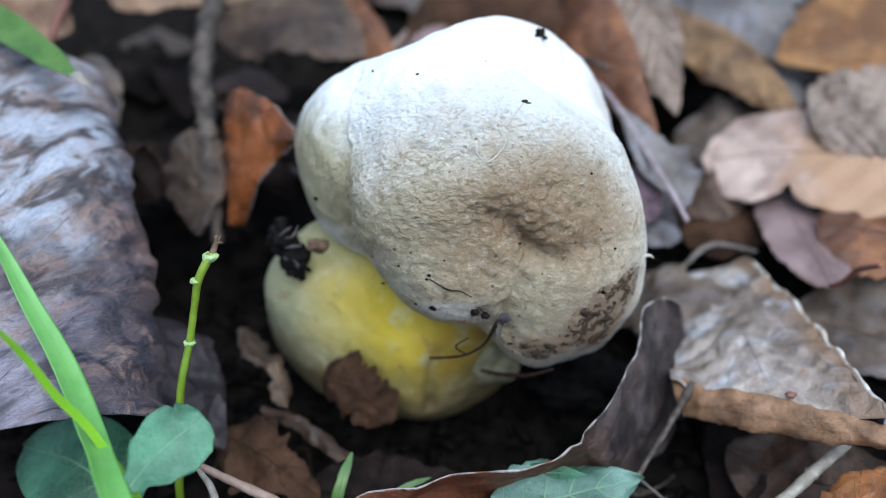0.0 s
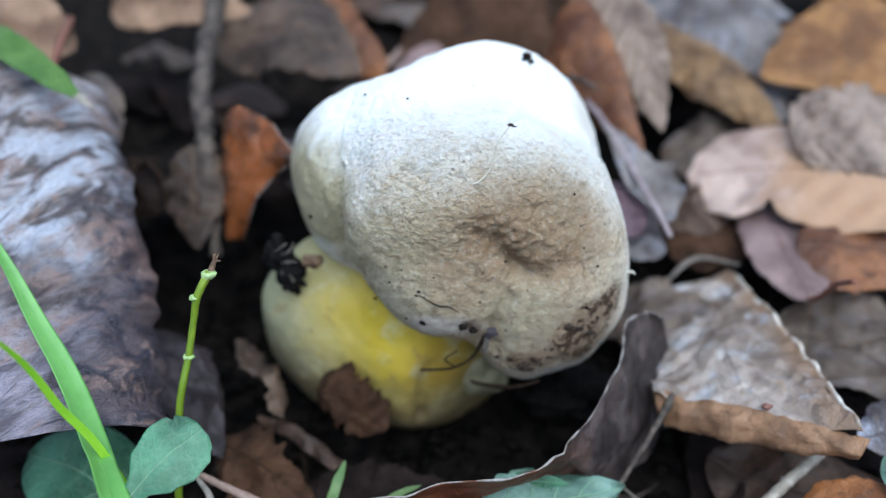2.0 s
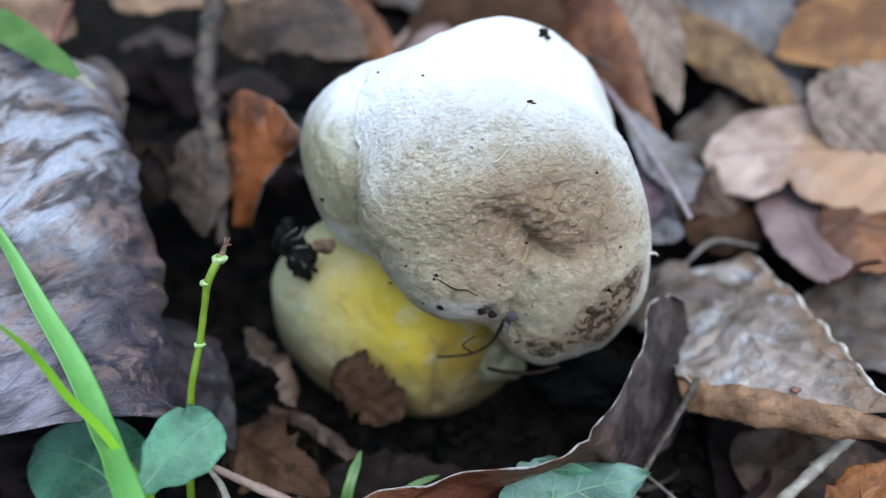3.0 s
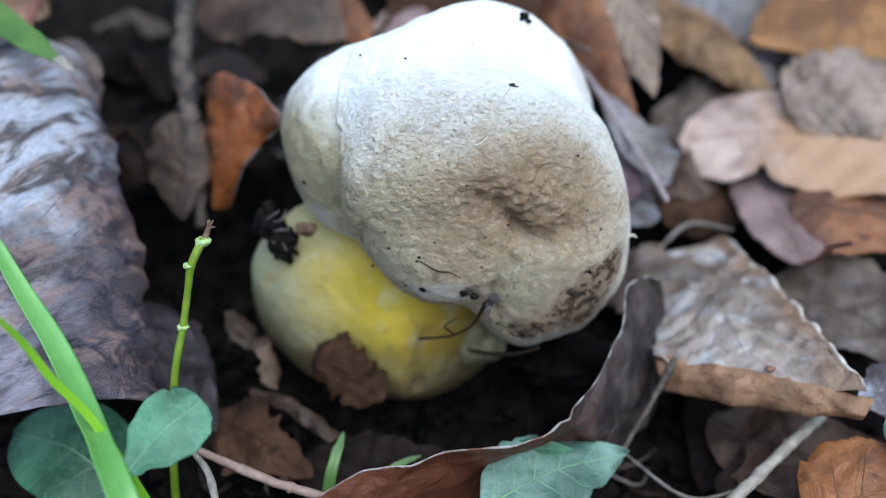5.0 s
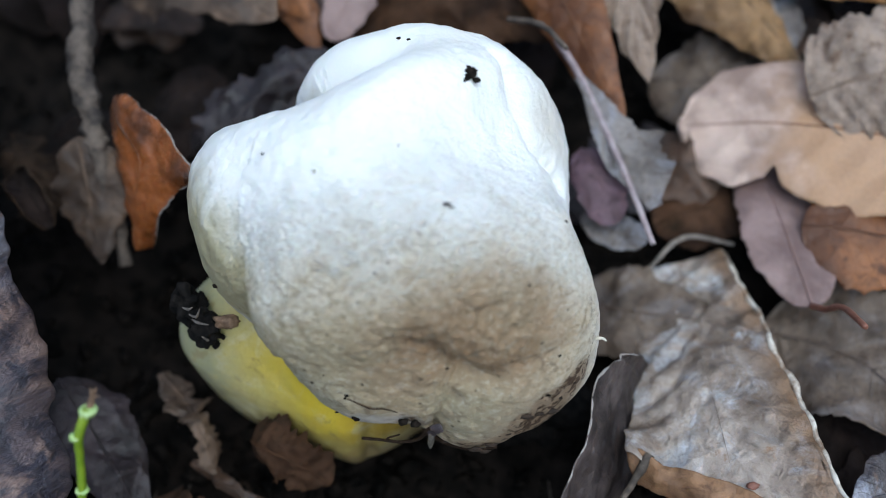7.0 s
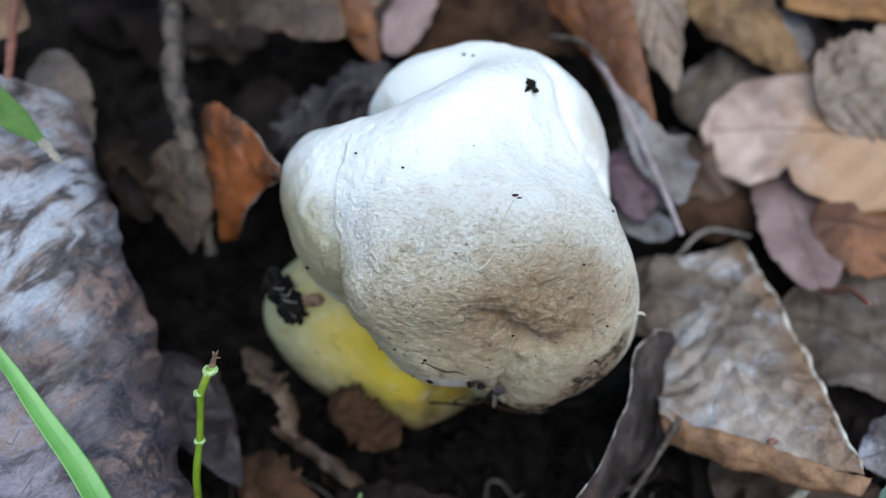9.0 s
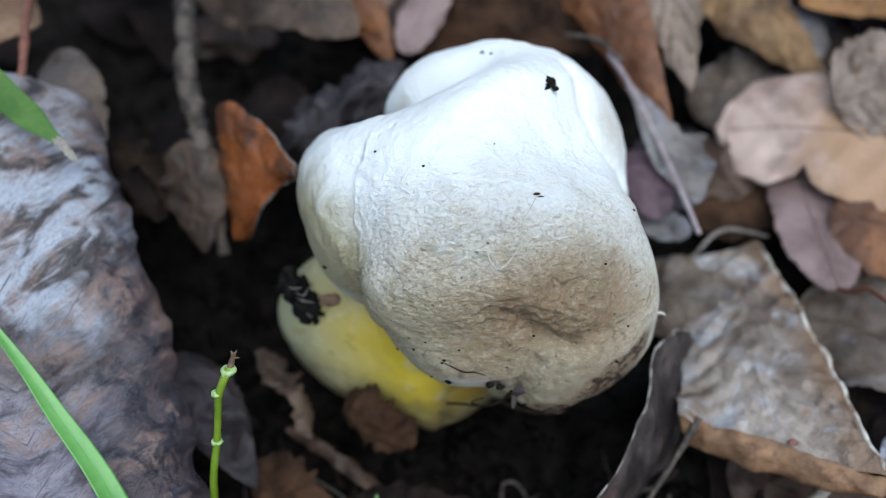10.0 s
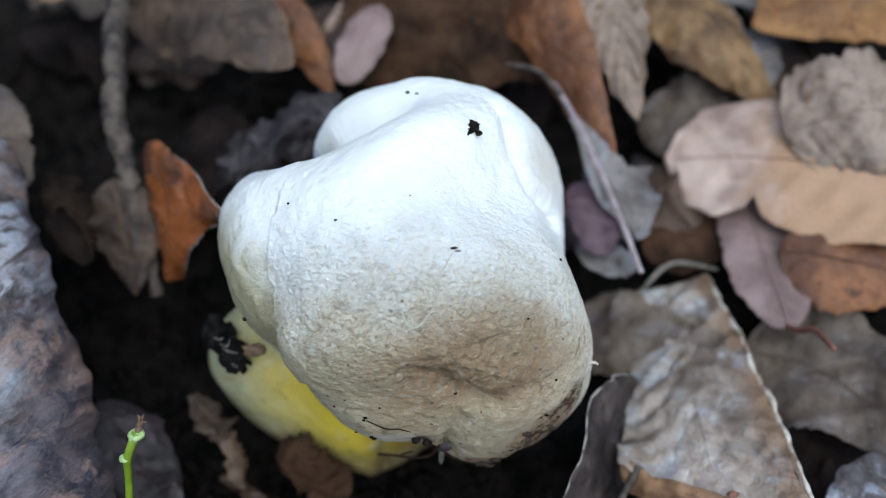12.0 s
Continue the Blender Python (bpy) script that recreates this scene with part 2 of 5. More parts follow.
def domed_leaf_material():
    """A wet, rotting leaf: painted bluish sheen in streaks along the side veins, a brown band, a smooth lilac foot and
    a flank darkened for shade.
    """
    m, nt, bsdf = material("violet_grey_leaf")
    place = node(nt, "ShaderNodeTexCoord").outputs["Object"]
    uv = node(nt, "ShaderNodeSeparateXYZ", {0: node(nt, "ShaderNodeUVMap", uv_map="leaf").outputs[0]})
    along, flank = uv.outputs[0], uv.outputs[1]
    across = math_node(nt, "ABSOLUTE", flank)
    slanted = math_node(nt, "SUBTRACT", along, math_node(nt, "MULTIPLY", across, 0.13))
    grid = node(nt, "ShaderNodeCombineXYZ", {0: math_node(nt, "MULTIPLY", slanted, 11.0), 1: math_node(nt, "MULTIPLY", flank, 1.5), 2: 0.0}).outputs[0]
    streak = grain(nt, grid, 1.5, 6.0, 0.62, 0.7)
    thread = grain(nt, grid, 5.5, 5.0, 0.6, 0.5)
    big, mid, fine = grain(nt, place, 48.0, 4.0, 0.6, 0.6), grain(nt, place, 190.0, 6.0, 0.62, 0.6), grain(nt, place, 1300.0, 4.0, 0.7)
    level = math_node(nt, "ADD", along, math_node(nt, "MULTIPLY", math_node(nt, "SUBTRACT", big, 0.5), 0.55))
    tone = mixed(nt, span(nt, streak, 0.41, 0.54), (0.055, 0.045, 0.046), (0.31, 0.27, 0.27))
    tone = mixed(nt, math_node(nt, "MULTIPLY", span(nt, mid, 0.52, 0.60), 0.8), tone, (0.105, 0.066, 0.052))
    # Sky sheen put into the colour as pale bluish streaks.
    bluish_sheen = math_node(nt, "MULTIPLY", span(nt, level, 0.28, 0.46), span(nt, math_node(nt, "ADD", streak, math_node(nt, "MULTIPLY", math_node(nt, "SUBTRACT", big, 0.5), 0.6)), 0.44, 0.60))
    bluish_sheen = math_node(nt, "MULTIPLY", bluish_sheen, span(nt, along, 0.68, 0.95, 1.0, 0.35))
    tone = mixed(nt, math_node(nt, "MULTIPLY", bluish_sheen, 0.78), tone, (0.46, 0.50, 0.58))
    tone = mixed(nt, math_node(nt, "MULTIPLY", span(nt, math_node(nt, "ABSOLUTE", math_node(nt, "SUBTRACT", level, 0.37)), 0.04, 0.15, 1.0, 0.0), 0.75), tone, (0.060, 0.043, 0.046))
    foot = span(nt, level, 0.15, 0.32, 1.0, 0.0)
    tone = mixed(nt, math_node(nt, "MULTIPLY", foot, 0.85), tone, mixed(nt, span(nt, streak, 0.38, 0.60), (0.075, 0.063, 0.082), (0.27, 0.245, 0.30)))
    # Shade of the right and lower flank put into the colour.
    flank_shade = math_node(nt, "ADD", flank, math_node(nt, "MULTIPLY", math_node(nt, "SUBTRACT", big, 0.5), 1.2))
    flank_shade = math_node(nt, "ADD", flank_shade, math_node(nt, "MULTIPLY", math_node(nt, "SUBTRACT", along, 0.42), 0.9))
    tone = mixed(nt, span(nt, flank_shade, -0.86, -0.46, 0.88, 0.0), tone, mixed(nt, span(nt, mid, 0.42, 0.58), (0.022, 0.020, 0.032), (0.085, 0.060, 0.066)))
    warm = math_node(nt, "MULTIPLY", span(nt, grain(nt, grid, 0.8, 4.0, 0.6, 0.9), 0.52, 0.62), span(nt, mid, 0.40, 0.56))
    tone = mixed(nt, math_node(nt, "MULTIPLY", warm, 0.6), tone, (0.29, 0.19, 0.155))
    tone = mixed(nt, math_node(nt, "MULTIPLY", span(nt, math_node(nt, "ADD", big, math_node(nt, "MULTIPLY", mid, 0.5)), 0.66, 0.60), 0.4), tone, mixed(nt, 1.0, tone, (0.38, 0.36, 0.38), "MULTIPLY"))
    lines = span(nt, math_node(nt, "ABSOLUTE", math_node(nt, "SUBTRACT", thread, 0.5)), 0.0, 0.018, 1.0, 0.0)
    tone = mixed(nt, math_node(nt, "MULTIPLY", lines, 0.5), tone, (0.03, 0.022, 0.021))
    tone = mixed(nt, math_node(nt, "MULTIPLY", span(nt, fine, 0.35, 0.75), 0.3), tone, mixed(nt, 1.0, tone, (0.55, 0.52, 0.52), "MULTIPLY"))
    nt.links.new(tone, bsdf.inputs["Base Color"])
    nt.links.new(span(nt, mid, 0.3, 0.7, 0.26, 0.50), bsdf.inputs["Roughness"])
    bsdf.inputs["Specular IOR Level"].default_value = 0.55
    bsdf.inputs["Subsurface Weight"].default_value = 0.1
    bsdf.inputs["Subsurface Radius"].default_value = (0.0012, 0.0008, 0.0004)
    relief(nt, bsdf, ((streak, 0.9, 0.0016), (lines, -0.7, 0.0006), (thread, 0.8, 0.0012), (mid, 0.7, 0.0011), (fine, 0.5, 0.0003)))
    return m


VIOLET = domed_leaf_material()


def plain_material(name, dark, light, scale=300.0, rough=0.7, bump=0.0006):
    m, nt, bsdf = material(name)
    place = node(nt, "ShaderNodeTexCoord").outputs["Object"]
    a, b = grain(nt, place, scale, 6.0, 0.65), grain(nt, place, scale * 6, 4.0, 0.7)
    tone = mixed(nt, span(nt, a, 0.35, 0.65), dark, light)
    tone = mixed(nt, math_node(nt, "MULTIPLY", span(nt, b, 0.4, 0.8), 0.45), tone, dark)
    nt.links.new(tone, bsdf.inputs["Base Color"])
    bsdf.inputs["Roughness"].default_value = rough
    bsdf.inputs["Specular IOR Level"].default_value = 0.5 if rough < 0.85 else 0.1
    relief(nt, bsdf, ((a, 0.6, bump), (b, 0.5, bump * 0.4)))
    return m


GRASS = plain_material("grass_blade", (0.085, 0.27, 0.05), (0.14, 0.36, 0.085), 60.0, 0.32, 0.00006)
OLDGRASS = plain_material("old_grass", (0.045, 0.120, 0.018), (0.110, 0.205, 0.045), 90.0, 0.4, 0.0001)
LIME = plain_material("young_grass", (0.19, 0.46, 0.02), (0.26, 0.54, 0.035), 60.0, 0.32, 0.00006)
# Humus blackened further: shade in the gaps is put into its colour.
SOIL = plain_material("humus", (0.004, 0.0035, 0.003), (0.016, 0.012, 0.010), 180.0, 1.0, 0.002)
CRUMB = plain_material("soil_crumb", (0.0054, 0.0043, 0.0038), (0.0225, 0.0172, 0.0134), 900.0, 0.95)
STICK = plain_material("stick_bark", (0.016, 0.011, 0.009), (0.125, 0.095, 0.075), 190.0, 0.8, 0.0012)
BARK = plain_material("twig_bark", (0.035, 0.026, 0.020), (0.15, 0.115, 0.09), 260.0, 0.75)
STRAW = plain_material("straw", (0.22, 0.19, 0.15), (0.42, 0.37, 0.31), 300.0, 0.6)
REDBARK = plain_material("red_stalk", (0.16, 0.06, 0.04), (0.28, 0.11, 0.07), 300.0, 0.5)
PINKBARK = plain_material("pinkish_twig", (0.26, 0.17, 0.13), (0.40, 0.28, 0.23), 300.0, 0.55)
BUDBROWN = plain_material("brown_bud", (0.10, 0.055, 0.032), (0.24, 0.15, 0.09), 500.0, 0.6)
MAUVEBARK = plain_material("mauve_stalk", (0.26, 0.20, 0.21), (0.40, 0.33, 0.34), 300.0, 0.55)
GREYTWIG = plain_material("grey_twig", (0.12, 0.10, 0.085), (0.26, 0.22, 0.19), 300.0, 0.7)
MUD = plain_material("dried_mud", (0.0180, 0.0102, 0.0060), (0.0510, 0.0300, 0.0180), 900.0, 0.8)
ROOT = plain_material("rootlet", (0.022, 0.014, 0.010), (0.06, 0.038, 0.025), 700.0, 0.9)
CLOD = plain_material("wet_clod", (0.004, 0.004, 0.004), (0.014, 0.012, 0.011), 500.0, 0.92)
STEMFLESH = plain_material("pale_lump", (0.25, 0.22, 0.12), (0.40, 0.36, 0.22), 400.0, 0.7)
# Leaf bits coloured as dark as the shade between the leaves.
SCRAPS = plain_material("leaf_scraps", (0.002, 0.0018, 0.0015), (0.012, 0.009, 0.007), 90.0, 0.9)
SHOOT = plain_material("green_shoot", (0.13, 0.22, 0.012), (0.21, 0.30, 0.025), 260.0, 0.4, 0.0002)
NODE = plain_material("shoot_node", (0.26, 0.42, 0.13), (0.46, 0.58, 0.28), 400.0, 0.45, 0.0002)
HAIR = plain_material("pale_fibre", (0.50, 0.47, 0.38), (0.65, 0.62, 0.54), 500.0, 0.5, 0.0001)
PALEEDGE = plain_material("pale_margin", (0.14, 0.115, 0.10), (0.36, 0.33, 0.31), 260.0, 0.5, 0.0002)
CRUST = plain_material("pale_crust", (0.20, 0.12, 0.07), (0.66, 0.61, 0.54), 260.0, 0.6, 0.0004)
FLESH = plain_material("torn_flesh", (0.55, 0.50, 0.40), (0.75, 0.70, 0.60), 900.0, 0.6, 0.0003)


FOLD = [(-1, 138.6, 59), (2.5, 137.5, 57), (5.9, 137.5, 55.1), (8.7, 136.8, 53.8), (11, 135.6, 52.1), (12.7, 135, 49.5), (13.9, 134.5, 47.2), (16.8, 133.9, 46.4), (20.2, 134.3, 47.1), (23.8, 135.6, 47.4), (28, 137, 46)]  # the furrow across the front boss
KNOB_LINE = [(13.4, 133.3, 45.6), (11.5, 132.4, 41.8), (9.5, 131.1, 38.5), (8.2, 130.5, 34), (7.6, 130.2, 29)]
LEFT_LIP = [(-22.5, 163, 67), (-23.4, 158, 64.4), (-23.2, 152, 60.4), (-23.4, 146.4, 55.9), (-24.2, 145.3, 47.5), (-23, 144.9, 42.2), (-20.5, 142.8, 39.1)]


def cap_material():
    """White skin, weathered grey and tan felt on the front, brown lumpy skin over the fold, soil crust on the lower rim."""
    m, nt, bsdf = material("mushroom_skin")
    place = node(nt, "ShaderNodeTexCoord").outputs["Object"]
    big, mid = grain(nt, place, 75.0, 5.0, 0.6, 0.5), grain(nt, place, 300.0, 6.0, 0.68, 0.4)
    blot, fine = grain(nt, place, 150.0, 6.0, 0.62, 0.9), grain(nt, place, 1900.0, 5.0, 0.75)
    flat = node(nt, "ShaderNodeMapping", {"Vector": place, "Scale": (0.65, 1.0, 1.0), "Rotation": (0.0, 0.35, 0.5)}).outputs[0]
    felt = grain(nt, flat, 1150.0, 4.0, 0.62, 0.35)
    height = node(nt, "ShaderNodeSeparateXYZ", {0: place}).outputs[2]

    def near(spot, low, high, *wobbles, scale=None):
        """1 round a spot (millimetres), falling to 0 between two reaches, with an uneven rim."""
        if scale:
            away = node(nt, "ShaderNodeVectorMath", {0: node(nt, "ShaderNodeVectorMath", {0: place, 1: tuple(c * MM for c in spot)}, operation="SUBTRACT").outputs[0], 1: scale}, operation="MULTIPLY").outputs[0]
            off = node(nt, "ShaderNodeVectorMath", {0: away}, operation="LENGTH").outputs["Value"]
        else:
            off = node(nt, "ShaderNodeVectorMath", {0: place, 1: tuple(c * MM for c in spot)}, operation="DISTANCE").outputs["Value"]
        for field, amount in wobbles:
            off = math_node(nt, "ADD", off, math_node(nt, "MULTIPLY", math_node(nt, "SUBTRACT", field, 0.5), amount * MM))
        return span(nt, off, low * MM, high * MM, 1.0, 0.0)

    def over(tone, mask, amount, colour):
        return mixed(nt, math_node(nt, "MULTIPLY", mask, amount), tone, colour)

    patch = near((6, 129, 40), 16, 46, (big, 18), (blot, 12), (felt, 18), scale=(0.72, 1.0, 1.0))
    tone = mixed(nt, patch, (0.87, 0.88, 0.86), (0.72, 0.62, 0.45))
    tone = over(tone, near((2, 131, 40), 8, 35, (big, 18), (blot, 14), (felt, 12), scale=(0.8, 1.0, 1.0)), 0.85, (0.55, 0.40, 0.245))
    tone = over(tone, near((-10, 135, 48), 4, 22, (blot, 16), (felt, 8)), 0.45, (0.44, 0.40, 0.26))
    tone = over(tone, near((-33, 157, 49), 7, 18, (blot, 10), scale=(0.6, 0.6, 1.0)), 0.9, (0.36, 0.31, 0.165))
    tone = over(tone, near((-13, 138, 36), 4, 15, (blot, 9)), 0.75, (0.44, 0.405, 0.295))
    tone = over(tone, near((17, 136.5, 53), 4, 18, (mid, 10), (blot, 9), scale=(0.62, 1.0, 1.0)), 0.95, (0.31, 0.19, 0.105))
    tone = over(tone, near((22, 138, 57), 2, 14, (mid, 9), (blot, 8)), 0.5, (0.45, 0.325, 0.20))
    tone = over(tone, near((0, 134, 45), 1, 9, (mid, 8), (blot, 6)), 0.5, (0.40, 0.28, 0.175))
    tone = over(tone, near((14, 129.5, 36), 4, 14, (mid, 6), (blot, 6)), 0.75, (0.37, 0.335, 0.225))
    tone = over(tone, near((31, 186, 50), 2, 13, (mid, 9), (blot, 9)), 0.6, (0.58, 0.52, 0.43))
    tone = over(tone, near((-16, 193, 52), 1, 6, (mid, 5)), 0.6, (0.45, 0.40, 0.30))
    # paler lines along the lip and the wrinkles
    for line in (LEFT_LIP[1:6], [(-6.4, 144.9, 65.5), (-2.9, 146.2, 67.2), (1.1, 147, 68.2), (6.2, 147, 68.5)]):
        for spot in line:
            tone = over(tone, near(spot, 0.2, 1.8, (mid, 3)), 0.4, (0.80, 0.81, 0.78))
    # mottling at two sizes, in the weathered part alone
    tone = over(tone, math_node(nt, "MULTIPLY", span(nt, blot, 0.50, 0.64), patch), 0.42, (0.37, 0.29, 0.185))
    tone = over(tone, math_node(nt, "MULTIPLY", span(nt, mid, 0.52, 0.62), patch), 0.48, (0.33, 0.255, 0.165))
    tone = over(tone, math_node(nt, "MULTIPLY", span(nt, mid, 0.30, 0.46, 1.0, 0.0), patch), 0.25, (0.76, 0.72, 0.62))
    tone = over(tone, math_node(nt, "MULTIPLY", span(nt, felt, 0.54, 0.62), patch), 0.2, (0.76, 0.745, 0.65))
    tone = over(tone, math_node(nt, "MULTIPLY", span(nt, felt, 0.38, 0.46, 1.0, 0.0), patch), 0.30, (0.31, 0.225, 0.15))
    crinkle = math_node(nt, "ABSOLUTE", math_node(nt, "SUBTRACT", grain(nt, flat, 620.0, 5.0, 0.62, 0.8), 0.5))
    crinkle = math_node(nt, "MULTIPLY", span(nt, crinkle, 0.0, 0.06, 1.0, 0.0), span(nt, patch, 0.0, 0.5))
    tone = over(tone, crinkle, 0.22, (0.28, 0.22, 0.155))
    tone = over(tone, near((26, 136, 26), 5, 20, (mid, 8), (blot, 8)), 0.75, (0.41, 0.325, 0.235))
    # fold and knob furrows darkened: their shade put into the colour
    for spot, reach in [(p, 2.4) for p in FOLD[2:7]] + [(p, 2.0) for p in KNOB_LINE[:4]] + [((16.5, 132, 43.5), 1.2), ((15.6, 130.6, 40), 1.0), ((13, 134.3, 47.8), 3.2), ((15, 133.6, 46.6), 3.0), ((19, 134, 47), 2.2)]:
        tone = over(tone, near(spot, 0.0, reach, (mid, 6)), 0.62, (0.115, 0.070, 0.042))
    # pale smooth skin under the boss's rim
    tone = over(tone, near((-2, 131.5, 33), 2, 5.5, (mid, 4), scale=(0.45, 1.0, 1.2)), 0.7, (0.55, 0.51, 0.47))
    # soil crust and smears, with crisp rims
    crust = grain(nt, place, 330.0, 8.0, 0.68, 0.7)
    soiled = None
    for spot, reach in (((29, 134.2, 32.8), 7.0), ((24.5, 131.5, 30), 6.0), ((15, 129, 23), 6.5), ((21, 130, 24), 6.5), ((33.5, 138, 33), 7.5), ((28, 136, 25), 10.0), ((3, 131, 33), 3.0)):
        here = near(spot, 0.0, reach, (crust, 9))
        soiled = math_node(nt, "MAXIMUM", soiled, here) if soiled else here
    tone = over(tone, span(nt, soiled, 0.10, 0.50), 0.6, (0.24, 0.15, 0.09))
    dark_soil = math_node(nt, "MULTIPLY", span(nt, soiled, 0.12, 0.22), span(nt, crust, 0.52, 0.55))
    tone = over(tone, dark_soil, 0.92, (0.065, 0.035, 0.020))
    shreds = math_node(nt, "MULTIPLY", span(nt, grain(nt, flat, 260.0, 6.0, 0.7, 1.6), 0.57, 0.61), span(nt, patch, 0.45, 0.9))
    tone = over(tone, shreds, 0.55, (0.19, 0.135, 0.088))
    specks = node(nt, "ShaderNodeTexVoronoi", {"Vector": place, "Scale": 300.0}).outputs["Distance"]
    specks = math_node(nt, "MULTIPLY", span(nt, specks, 0.09, 0.14, 1.0, 0.0), span(nt, blot, 0.44, 0.50))
    tone = over(tone, math_node(nt, "MULTIPLY", specks, span(nt, patch, 0.1, 0.7)), 0.75, (0.10, 0.07, 0.045))
    nt.links.new(tone, bsdf.inputs["Base Color"])
    nt.links.new(span(nt, patch, 0.0, 1.0, 0.42, 0.66), bsdf.inputs["Roughness"])
    bsdf.inputs["Specular IOR Level"].default_value = 0.2
    bsdf.inputs["Subsurface Weight"].default_value = 0.10
    bsdf.inputs["Subsurface Radius"].default_value = (0.003, 0.002, 0.0012)
    bsdf.inputs["Subsurface Scale"].default_value = 0.4
    worn = near((5, 129, 42), 26, 58, (big, 20), (blot, 8))
    worn = math_node(nt, "ADD", math_node(nt, "MULTIPLY", worn, 0.9), 0.1)
    raised = math_node(nt, "MULTIPLY", math_node(nt, "SUBTRACT", felt, 0.5), math_node(nt, "MULTIPLY", worn, span(nt, height, 0.044, 0.062, 0.22, 0.9)))
    grainy = math_node(nt, "MULTIPLY", math_node(nt, "SUBTRACT", fine, 0.5), worn)
    relief(nt, bsdf, ((mid, 0.5, 0.0012), (raised, 1.0, 0.0017), (crinkle, -0.5, 0.0005), (dark_soil, 0.7, 0.0006), (grainy, 0.8, 0.0007)))
    return m


def stem_material():
    m, nt, bsdf = material("yellow_stem")
    place = node(nt, "ShaderNodeTexCoord").outputs["Object"]
    big, mid, fine = grain(nt, place, 80.0, 4.0), grain(nt, place, 300.0, 6.0, 0.65), grain(nt, place, 1400.0, 4.0)
    spot = node(nt, "ShaderNodeVectorMath", {0: place, 1: (-0.012, 0.138, 0.026)}, operation="DISTANCE").outputs["Value"]
    spot = math_node(nt, "ADD", spot, math_node(nt, "MULTIPLY", math_node(nt, "SUBTRACT", big, 0.5), 0.016))
    tone = mixed(nt, span(nt, spot, 0.010, 0.040, 1.0, 0.0), (0.45, 0.41, 0.215), (0.62, 0.45, 0.036))
    flank = node(nt, "ShaderNodeSeparateXYZ", {0: place}).outputs[0]
    flank = math_node(nt, "ADD", flank, math_node(nt, "MULTIPLY", math_node(nt, "SUBTRACT", mid, 0.5), 0.02))
    tone = mixed(nt, span(nt, flank, -0.046, -0.034, 0.75, 0.0), tone, (0.30, 0.31, 0.20))
    warm = node(nt, "ShaderNodeVectorMath", {0: place, 1: (-0.001, 0.140, 0.010)}, operation="DISTANCE").outputs["Value"]
    tone = mixed(nt, math_node(nt, "MULTIPLY", span(nt, warm, 0.004, 0.016, 1.0, 0.0), 0.85), tone, (0.42, 0.26, 0.03))
    coat = grain(nt, place, 150.0, 6.0, 0.65, 0.5)
    tone = mixed(nt, math_node(nt, "MULTIPLY", span(nt, coat, 0.5, 0.68), 0.45), tone, (0.60, 0.57, 0.38))
    bruise = span(nt, mid, 0.58, 0.70)
    tone = mixed(nt, math_node(nt, "MULTIPLY", bruise, 0.45), tone, (0.45, 0.33, 0.06))
    # Contact shade at the stem's foot put into the colour as brown.
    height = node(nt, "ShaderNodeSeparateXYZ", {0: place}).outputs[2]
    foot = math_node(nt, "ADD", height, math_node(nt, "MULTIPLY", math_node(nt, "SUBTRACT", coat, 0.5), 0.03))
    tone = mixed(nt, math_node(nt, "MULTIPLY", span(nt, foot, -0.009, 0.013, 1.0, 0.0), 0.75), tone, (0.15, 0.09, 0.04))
    stain = span(nt, grain(nt, place, 210.0, 5.0, 0.6, 0.6), 0.57, 0.68)
    tone = mixed(nt, math_node(nt, "MULTIPLY", stain, 0.5), tone, (0.27, 0.19, 0.07))
    nt.links.new(tone, bsdf.inputs["Base Color"])
    bsdf.inputs["Roughness"].default_value = 0.5
    bsdf.inputs["Subsurface Weight"].default_value = 0.2
    bsdf.inputs["Subsurface Radius"].default_value = (0.004, 0.003, 0.001)
    bsdf.inputs["Subsurface Scale"].default_value = 0.6
    relief(nt, bsdf, ((mid, 0.4, 0.001), (fine, 0.3, 0.0003)))
    return m


SKIN, STEM = cap_material(), stem_material()


# ---- building helpers ----
def part(name, bm, mat, parent=None, label=""):
    """Links a bmesh in world metres as one smooth mesh, under a thing or at top level."""
    data = bpy.data.meshes.new(name)
    bmesh.ops.recalc_face_normals(bm, faces=bm.faces)
    for f in bm.faces:
        f.smooth = True
    bm.to_mesh(data)
    bm.free()
    data.materials.append(mat)
    ob = new(name, data)
    if parent:
        ob.parent = parent
        ob.matrix_parent_inverse = Matrix.Translation(-parent.location)
    if label:
        tagged(ob, label)
    return ob


def thing(name, place, label, category, group=""):
    ob = new(name)
    ob.location = place
    ob.empty_display_size = 0.01
    return tagged(ob, label, category, group)


def bend(points, u):
    """A point at u of a smooth curve through evenly spaced points."""
    n = len(points) - 1
    i = min(int(u * n), n - 1)
    f = u * n - i
    p1, p2 = points[i], points[i + 1]
    p0 = points[i - 1] if i else p1 * 2 - p2
    p3 = points[i + 2] if i + 2 <= n else p2 * 2 - p1
    return 0.5 * (2 * p1 + (p2 - p0) * f + (2 * p0 - 5 * p1 + 4 * p2 - p3) * f * f + (3 * p1 - p0 - 3 * p2 + p3) * f ** 3)


def vmm(*p):
    return Vector(p) * MM


